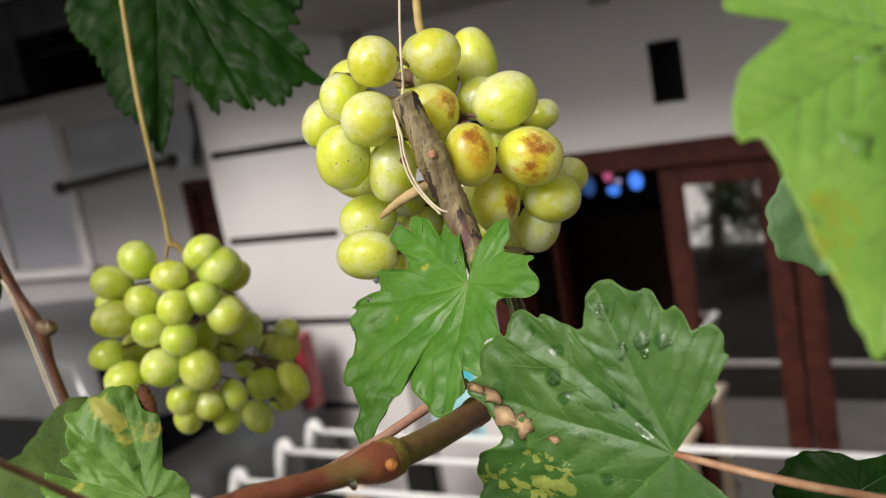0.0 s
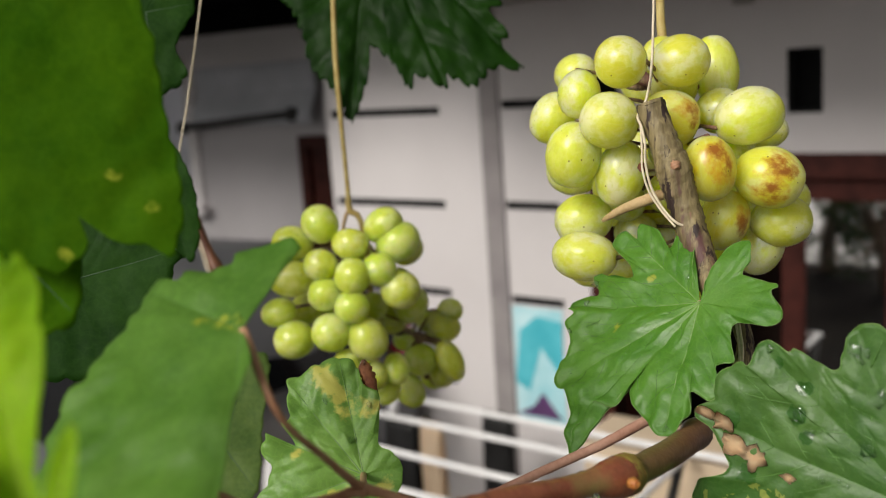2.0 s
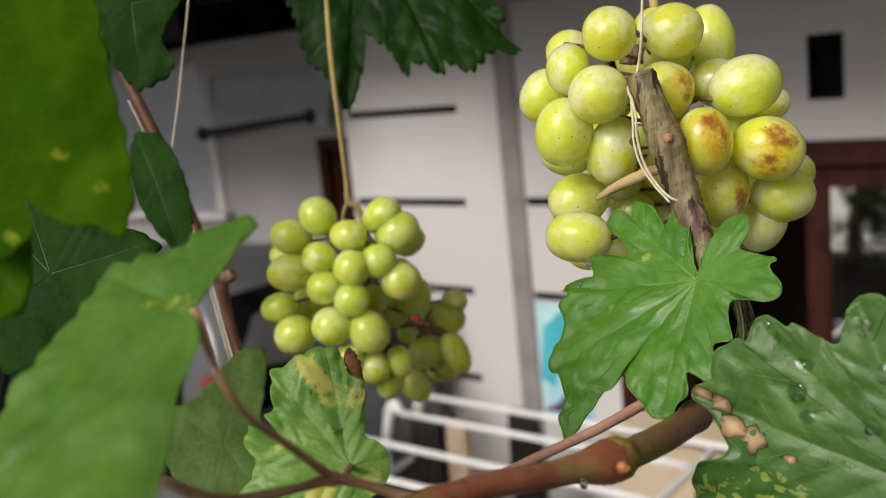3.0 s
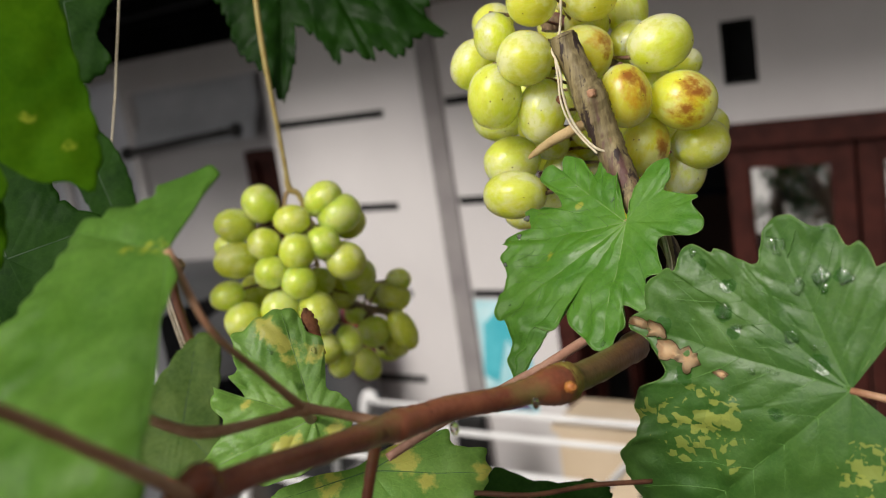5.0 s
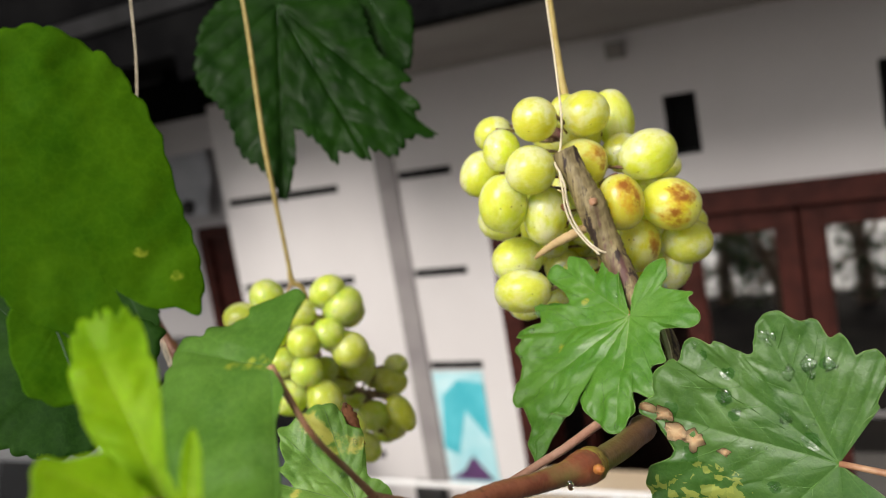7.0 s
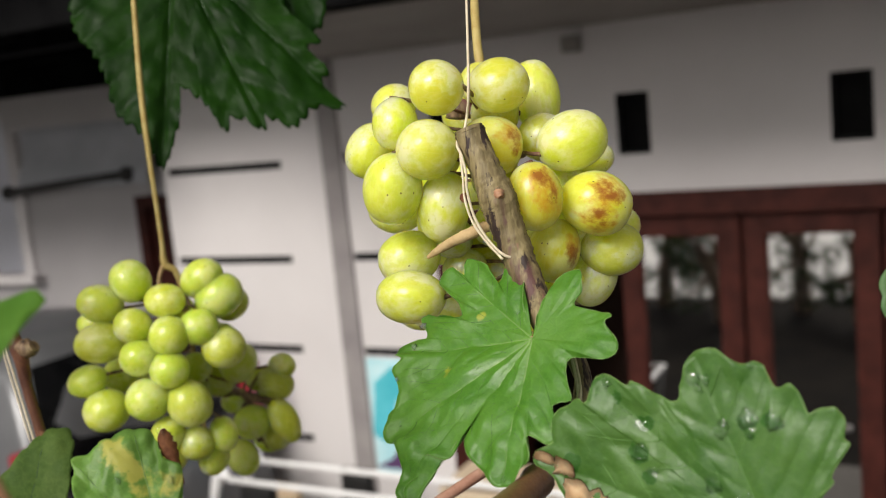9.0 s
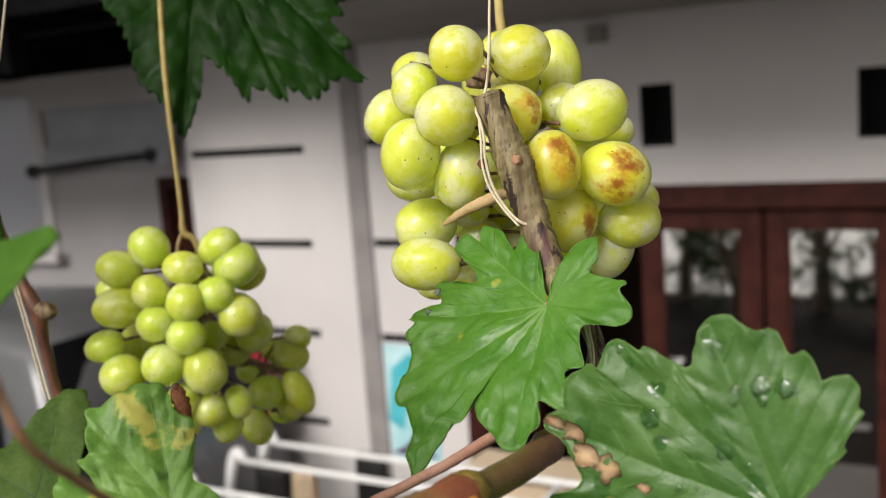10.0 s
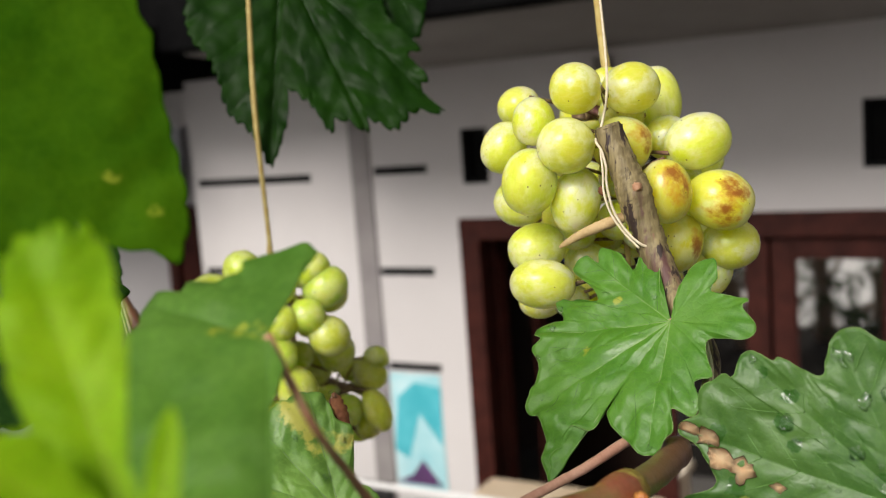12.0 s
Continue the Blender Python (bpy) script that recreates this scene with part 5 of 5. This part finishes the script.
INNER = [(-0.187, 0.406, 2.670, 11.6, 10.6, 0), (-0.170, 0.411, 2.646, 11.6, 10.6, 0), (-0.152, 0.421, 2.667, 11.5, 10.5, 0), (-0.183, 0.401, 2.622, 11.1, 9.7, 0), (-0.200, 0.397, 2.647, 11.1, 9.7, 0),
         (-0.157, 0.413, 2.625, 10.6, 9.6, 0), (-0.138, 0.395, 2.652, 10.5, 9.6, 30), (-0.204, 0.398, 2.674, 10.6, 9.6, 0), (-0.159, 0.388, 2.614, 8.2, 7.3, 0), (-0.158, 0.370, 2.700, 9.5, 9.0, 0), (-0.140, 0.372, 2.690, 9.5, 9.0, 0), (-0.138, 0.380, 2.672, 9.8, 9.2, 0), (-0.158, 0.366, 2.676, 9.6, 9.2, 0), (-0.180, 0.362, 2.686, 9.4, 9.0, 0),
         (-0.150, 0.368, 2.654, 9.4, 9.0, 0), (-0.160, 0.366, 2.658, 8.8, 8.4, 0), (-0.184, 0.366, 2.660, 9.0, 8.6, 0), (-0.148, 0.376, 2.635, 9.0, 8.4, 0), (-0.176, 0.360, 2.655, 8.6, 8.2, 0), (-0.165, 0.375, 2.712, 8.6, 8.2, 0)]
core1 = lambda c: Vector((-0.160, 0.376, min(max(c.z, 2.635), 2.695)))
for rows in (UPPER, LOWER, INNER):
    grapes(main, rows, "ripe", core1, BARK)
under(part("main_stalk", tube([(-0.190, 0.43, 2.82, 0.0017), (-0.183, 0.417, 2.775, 0.0017), (-0.169, 0.384, 2.731, 0.0018), (-0.165, 0.378, 2.715, 0.0020), (-0.160, 0.376, 2.695, 0.0018), (-0.160, 0.376, 2.635, 0.0012)], 10, 6, 0.1), STALK, label="ochre stalk of the bunch"), main)

for a, c in (((-0.1565, 0.3990, 2.6871), (-0.1573, 0.3979, 2.6832)), ((-0.1755, 0.3764, 2.7031), (-0.1770, 0.3749, 2.6994))):
    under(part("stem_knot", tube([(-0.160, 0.385, a[2] - 0.004, 0.0030), (*a, 0.0042), (*c, 0.0034)], 10, 5, 0.5, seed=a[0] * 90), BARK, label="knobbly brown stem of the bunch"), main)

second = holder("grape_bunch", (-0.39, 0.43, 2.63), "smaller bunch of green grapes hanging on its stalk", "grapes")
FAR_A = [
    (-0.3872, 0.3977, 2.6305, 11.3, 10.1, 115),
    (-0.4031, 0.3898, 2.6197, 11.9, 9.5, -12),
    (-0.3664, 0.3992, 2.6196, 10.5, 8.5, 0),
    (-0.3566, 0.4179, 2.6276, 11.9, 9.3, 35),
    (-0.3490, 0.4209, 2.6177, 12.9, 10.8, 35),
    (-0.3656, 0.4489, 2.6066, 10.2, 8.3, 45),
    (-0.3804, 0.3881, 2.6085, 9.6, 8.8, 0),
    (-0.3998, 0.3834, 2.6002, 13.6, 10.1, 8),
    (-0.3616, 0.3940, 2.6024, 10.2, 9.9, 80),
    (-0.3517, 0.4054, 2.6043, 10.0, 9.1, 0),
    (-0.3441, 0.4138, 2.5914, 11.3, 10.7, -20),
    (-0.3759, 0.3849, 2.5927, 9.6, 9.0, 0),
    (-0.3613, 0.3908, 2.5853, 9.9, 9.3, 0),
]
FAR_B = [
    (-0.3723, 0.4210, 2.5772, 8.7, 8.0, 0),
    (-0.4091, 0.3793, 2.5801, 10.7, 8.0, 20),
    (-0.4088, 0.4027, 2.5767, 10.5, 9.3, 0),
    (-0.3991, 0.3798, 2.5646, 11.9, 10.7, 25),
    (-0.3732, 0.3843, 2.5708, 11.1, 10.5, 0),
    (-0.3560, 0.3959, 2.5658, 12.3, 10.8, -55),
    (-0.3686, 0.3900, 2.5502, 9.4, 8.3, 60),
    (-0.3606, 0.4422, 2.5744, 11.4, 9.8, 60),
    (-0.3536, 0.4642, 2.5561, 10.8, 8.5, -30),
    (-0.3505, 0.4676, 2.5655, 7.9, 6.9, 0),
    (-0.3493, 0.4623, 2.5342, 13.8, 7.9, -65),
    (-0.3660, 0.4538, 2.5353, 10.5, 9.8, 0),
    (-0.3501, 0.4114, 2.5443, 9.3, 7.2, 100),
]
FAR_C = [
    (-0.3594, 0.4003, 2.5426, 9.5, 8.6, 0),
    (-0.3710, 0.4474, 2.5158, 11.1, 8.5, -55),
    (-0.3758, 0.4794, 2.5154, 9.3, 8.3, 0),
    (-0.3585, 0.4110, 2.5304, 9.4, 7.6, 60),
    (-0.4316, 0.4085, 2.6033, 9.2, 7.3, 0),
    (-0.371, 0.394, 2.538, 10.1, 8.1, 80),
    (-0.402, 0.425, 2.583, 11.5, 10.2, 0),
    (-0.390, 0.432, 2.566, 11.5, 10.3, 0),
    (-0.411, 0.420, 2.575, 11.5, 10.2, 0),
    (-0.380, 0.445, 2.563, 10.4, 9.7, 0),
    (-0.396, 0.437, 2.604, 10.3, 9.6, 0),
]
core2 = lambda c: Vector((-0.385, 0.435, min(max(c.z, 2.52), 2.615))) if c.z > 2.56 or c.y < 0.44 else Vector((-0.368, 0.454, 2.545))
for rows in (FAR_A, FAR_B, FAR_C):
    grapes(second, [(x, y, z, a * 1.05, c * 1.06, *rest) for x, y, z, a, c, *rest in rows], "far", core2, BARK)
under(part("main_stalk", tube([(-0.408, 0.452, 2.86, 0.0012), (-0.406, 0.449, 2.799, 0.0013), (-0.401, 0.438, 2.722, 0.0016), (-0.393, 0.430, 2.650, 0.0014), (-0.391, 0.428, 2.634, 0.0020), (-0.385, 0.432, 2.618, 0.0016), (-0.385, 0.435, 2.52, 0.0010)], 10, 6, 0.1), STALK, label="ochre stalk of the bunch"), second)
under(part("side_stalk", tube([(-0.391, 0.428, 2.635, 0.0012), (-0.394, 0.425, 2.626, 0.0011), (-0.395, 0.424, 2.612, 0.0008)], 8, 4, 0.1), PALE_TWIG), second)
under(part("side_stalk", tube([(-0.385, 0.435, 2.56, 0.0022), (-0.374, 0.450, 2.553, 0.0030), (-0.366, 0.456, 2.549, 0.0026), (-0.356, 0.465, 2.545, 0.0018)], 9, 5, 0.5), BARK), second)
under(part("side_stalk", tube([(-0.372, 0.452, 2.552, 0.0022), (-0.368, 0.453, 2.538, 0.0024), (-0.366, 0.458, 2.522, 0.0014)], 9, 5, 0.5), BARK), second)
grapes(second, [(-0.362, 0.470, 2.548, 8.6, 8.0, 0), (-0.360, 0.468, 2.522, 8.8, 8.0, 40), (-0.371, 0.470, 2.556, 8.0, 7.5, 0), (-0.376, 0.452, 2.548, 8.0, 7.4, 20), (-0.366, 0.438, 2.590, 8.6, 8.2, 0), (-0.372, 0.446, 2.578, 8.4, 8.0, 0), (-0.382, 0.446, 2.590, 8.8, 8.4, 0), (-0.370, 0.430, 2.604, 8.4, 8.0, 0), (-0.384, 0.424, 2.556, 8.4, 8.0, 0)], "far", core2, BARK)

# ---- strings ----
def cord(name, lines, label):
    ob = holder(name, lines[0][0][:3], label, "string")
    for pts in lines:
        under(part("strand", tube(pts, 7, 10, 0.25, seed=random.random()), STRING), ob)
    return ob


cord("string", [[(-0.172, 0.386, 2.82, 0.0005), (-0.168, 0.378, 2.768, 0.0005), (-0.1528, 0.3400, 2.7166, 0.0005), (-0.1553, 0.3395, 2.6984, 0.0005), (-0.1552, 0.3310, 2.6920, 0.0005), (-0.1515, 0.3258, 2.6880, 0.0005), (-0.1494, 0.3238, 2.6823, 0.0005), (-0.1494, 0.3236, 2.6758, 0.0005), (-0.1475, 0.3236, 2.6668, 0.0005), (-0.1433, 0.3236, 2.6593, 0.0005), (-0.1375, 0.3232, 2.6540, 0.0005), (-0.1325, 0.3275, 2.6520, 0.00045)],
                [(-0.1520, 0.3262, 2.6882, 0.00045), (-0.1508, 0.3242, 2.680, 0.00045), (-0.1508, 0.3240, 2.6735, 0.00045), (-0.1487, 0.3240, 2.6655, 0.00045), (-0.1440, 0.3240, 2.6583, 0.00045), (-0.1385, 0.3234, 2.6527, 0.00045)]], "cream cotton string tied round the old stump")
cord("string", [[(-0.1185 + k, 0.3225, 2.630, 0.0005), (-0.1158 + k, 0.3215, 2.620, 0.0005), (-0.1135 + k, 0.3185, 2.609, 0.0005), (-0.1142 + k, 0.3150, 2.599, 0.0005), (-0.1180 + k, 0.3080, 2.593, 0.0005)] for k in (-0.0005, 0.0005)],
     "cream string tied to the cane below the bunch")
cord("string", [[(-0.410, 0.362, 2.84, 0.0005), (-0.414, 0.356, 2.774, 0.0005), (-0.425, 0.346, 2.711, 0.0005), (-0.435, 0.338, 2.658, 0.0005), (-0.421, 0.340, 2.624, 0.0005), (-0.402, 0.338, 2.553, 0.0005)],
                [(-0.462, 0.338, 2.705, 0.0004), (-0.440, 0.340, 2.660, 0.0004), (-0.425, 0.341, 2.624, 0.0004), (-0.408, 0.339, 2.560, 0.0004)]], "cream string wound along the old vine wood")


# ---- dry patches, a curled edge and water drops ----
def flake(blade, u, v, size, stretch, seed, up=0.00015):
    """A thin ragged dry patch lying in the blade."""
    bm = bmesh.new()
    mid = bm.verts.new(blade.place(u, v, up))
    rim = []
    for k in range(22):
        a = 2 * math.pi * k / 22
        r = size * 0.9 / max(abs(math.cos(a + seed)), abs(math.sin(a + seed))) ** 0.7 * (1 + 0.45 * noise.noise(Vector((2 * math.cos(a) + seed, 2 * math.sin(a), seed))) + 0.2 * noise.noise(Vector((7 * math.cos(a) + seed, 7 * math.sin(a), seed))))
        rim.append(bm.verts.new(blade.place(u + r * stretch * math.cos(a), v + r * math.sin(a), up - 0.0001)))
    for k in range(22):
        bm.faces.new((mid, rim[k], rim[(k + 1) % 22])).smooth = True
    bmesh.ops.solidify(bm, geom=bm.faces[:], thickness=0.00005)
    return bm


wet = LEAVES["wet"]
wet_leaf = [o for o in vine.children if "water drops, yellow" in o.get("label", "")][0]
for u, v, s, k, seed in ((0.0554, 0.0047, 0.0026, 1.4, 1.0), (0.0485, 0.0057, 0.0032, 1.0, 2.3), (0.0670, -0.0013, 0.0016, 1.9, 3.1), (0.0606, -0.0003, 0.0024, 1.2, 4.6), (0.0370, 0.0065, 0.0012, 1.5, 5.2)):
    part("dry_rim", flake(wet, u, v, s * 1.27, k, seed, 0.00008), BROWN_DRY, wet_leaf, "brown rim of a dry patch")
    part("dry_patch", flake(wet, u, v, s * 1.2, k, seed, 0.00030), TAN, wet_leaf, "dry tan patch")
old_leaf = [o for o in vine.children if "dry brown curled" in o.get("label", "")][0]
part("dry_edge", tube([(-0.2165, 0.2395, 2.6175, 0.0008), (-0.2150, 0.2385, 2.6150, 0.0022), (-0.2130, 0.2380, 2.6115, 0.0024), (-0.2110, 0.2375, 2.6080, 0.0012), (-0.2090, 0.2370, 2.6020, 0.0006)], 8, 5, 0.6, seed=2.0), BROWN_DRY, old_leaf, "dry brown curled edge")


def drop(at, up, size, flat=0.5, seed=0.0):
    """A bead of water on a leaf, flat below, its outline a little uneven."""
    up = Vector(up).normalized()
    side = up.orthogonal().normalized()
    bm = ball((0, 0, 0), (1, 1, 1), 16)
    for v in bm.verts:
        w = 1 + 0.75 * noise.noise(Vector((v.co.x * 1.5 + seed, v.co.y * 1.5, seed))) + 0.2 * noise.noise(Vector((v.co.x * 4 + seed, v.co.y * 4, seed)))
        v.co = Vector((v.co.x * w, v.co.y * w, max(v.co.z, -0.12) * flat)) * size
    ob = part("water_drop", bm, WATER)
    ob.matrix_basis = Matrix.Translation(at) @ Matrix((side, up.cross(side), up)).transposed().to_4x4()
    return tagged(ob, "clear bead of water on a leaf", "water drop", "water drops")


WET_DROPS = [(31.7, -36.4, 1.7), (28.3, -37.2, 1.4), (29.6, -34.5, 1.3), (21.4, -25.2, 2.0), (20.9, -27.6, 1.0), (15.2, -30.9, 2.0), (8.5, -32.4, 1.9), (13.3, -27.3, 1.3), (39.5, -12.5, 2.1), (35.5, -9.4, 1.2), (19.3, -11.1, 2.0),
             (12.1, -9.5, 1.0), (10.1, -10.8, 0.7), (41.1, -20.2, 1.1), (53.8, -28.0, 1.1), (23.8, 1.4, 0.6), (21.1, 1.7, 0.7), (18.5, 13.9, 1.2), (18.1, -44.5, 0.6), (28.0, 3.0, 0.9)]
FRONT_DROPS = [(18.1, -40.5, 1.3), (25.4, -35.8, 1.2), (37.3, -31.2, 0.9), (47.5, -21.4, 1.0), (-22.0, 0.5, 1.0), (39.0, 23.0, 0.8), (-4.8, -10.8, 1.0)]
NEAR_DROPS = [(6.2, -5.4, 2.6), (22.9, -6.2, 2.4), (38.7, -12.4, 0.9)]
OLD_DROPS = [(22.0, -6.8, 1.0), (26.8, 7.4, 0.9), (36.7, -7.2, 1.2), (12.0, 2.0, 1.1)]
for key, rows in (("wet", WET_DROPS), ("front", FRONT_DROPS), ("near", NEAR_DROPS), ("old", OLD_DROPS)):
    for i, (u, v, r) in enumerate(rows):
        blade = LEAVES[key]
        drop(blade.place(u * 0.001, v * 0.001, 0.0001), blade.n, r * 0.00115, 0.30, i * 3.7)
for x, y, z, r in ((-0.1174, 0.2187, 2.5980, 0.0013), (-0.1277, 0.1933, 2.6004, 0.0016)):
    hung = tagged(part("water_drop", ball((x, y, z), (r * 0.8, r * 0.8, r * 1.3), 16), BEAD), "clear drop of water hanging under the cane", "water drop", "water drops")


# ---- garden behind the camera, mirrored in the door glass ----
# Added pale sheet: its mirror image stands in for bright sky in the panes.
pavement = slab("pavement_yard", (-16.0, -16.0, -0.06), (4.0, -4.2, -0.02), mat("pale stand-in for mirrored sky", (0.74, 0.73, 0.72), (0.84, 0.83, 0.82), 0.8, 0.9, 0.2, fine=30), "unseen pale yard added to mirror brightly in the door glass", "pavement")
FOLIAGE = leaf_mat("garden foliage", (0.008, 0.024, 0.004), (0.020, 0.050, 0.009), 0.7, see=0.15, spec=0.1)


def leaf_cloud(blobs, count, size):
    """Many single leaves scattered through uneven clumps."""
    bm = bmesh.new()
    for i in range(count):
        c, r = random.choice(blobs)
        d = Vector((random.gauss(0, 1), random.gauss(0, 1), random.gauss(0, 1))).normalized() * r * random.uniform(0.35, 1.0) ** 0.5
        p = Vector(c) + Vector((d.x, d.y, d.z * 0.8))
        n = Vector((random.uniform(-1, 1), random.uniform(-1, 1), random.uniform(-0.2, 1))).normalized()
        a = n.orthogonal().normalized()
        a.rotate(Matrix.Rotation(random.uniform(0, 6.28), 3, n))
        b, s = n.cross(a), size * random.uniform(0.6, 1.3)
        q = [p - a * s, p - a * s * 0.2 + b * s * 0.45, p + a * s, p - a * s * 0.2 - b * s * 0.45]
        bm.faces.new([bm.verts.new(v) for v in q])
    return bm


def tree(x, y, height, spread, seed):
    random.seed(seed)
    ob = holder("tree", (x, y, -0.06), "leafy garden tree standing behind the yard", "tree", "garden trees")
    lean = random.uniform(-0.3, 0.3)
    under(part("trunk", tube([(x, y, -0.1, 0.12), (x + lean * 0.3, y, height * 0.4, 0.09), (x + lean, y, height * 0.8, 0.04)], 10, 6, 0.2), BARK), ob)
    blobs = []
    for k in range(9):
        a, h = random.uniform(0, 6.28), random.uniform(0.22, 1.0) * height
        c = (x + lean + spread * math.cos(a) * random.uniform(0.2, 0.9), y + spread * math.sin(a) * random.uniform(0.2, 0.9), h)
        blobs.append((c, random.uniform(0.3, 0.55) * spread))
        under(part("limb", tube([(x + lean * 0.5, y, height * 0.45, 0.04), ((x + c[0]) / 2, (y + c[1]) / 2, (height * 0.5 + h) / 2, 0.028), (*c, 0.01)], 7, 4, 0.2), BARK), ob)
    under(part("crown", leaf_cloud(blobs, 800, 0.045), FOLIAGE), ob)
    return ob


for i, (x, y, h, s) in enumerate(((-5.6, -4.4, 1.5, 0.8), (-4.2, -3.5, 1.2, 0.6), (-3.2, -3.9, 1.2, 0.6), (-2.3, -3.1, 1.1, 0.5), (-1.5, -3.6, 1.2, 0.6), (-0.8, -3.0, 1.1, 0.5), (0.1, -3.6, 1.2, 0.6), (1.2, -4.0, 1.4, 0.8))):
    tree(x, y, h, s, 40 + i)
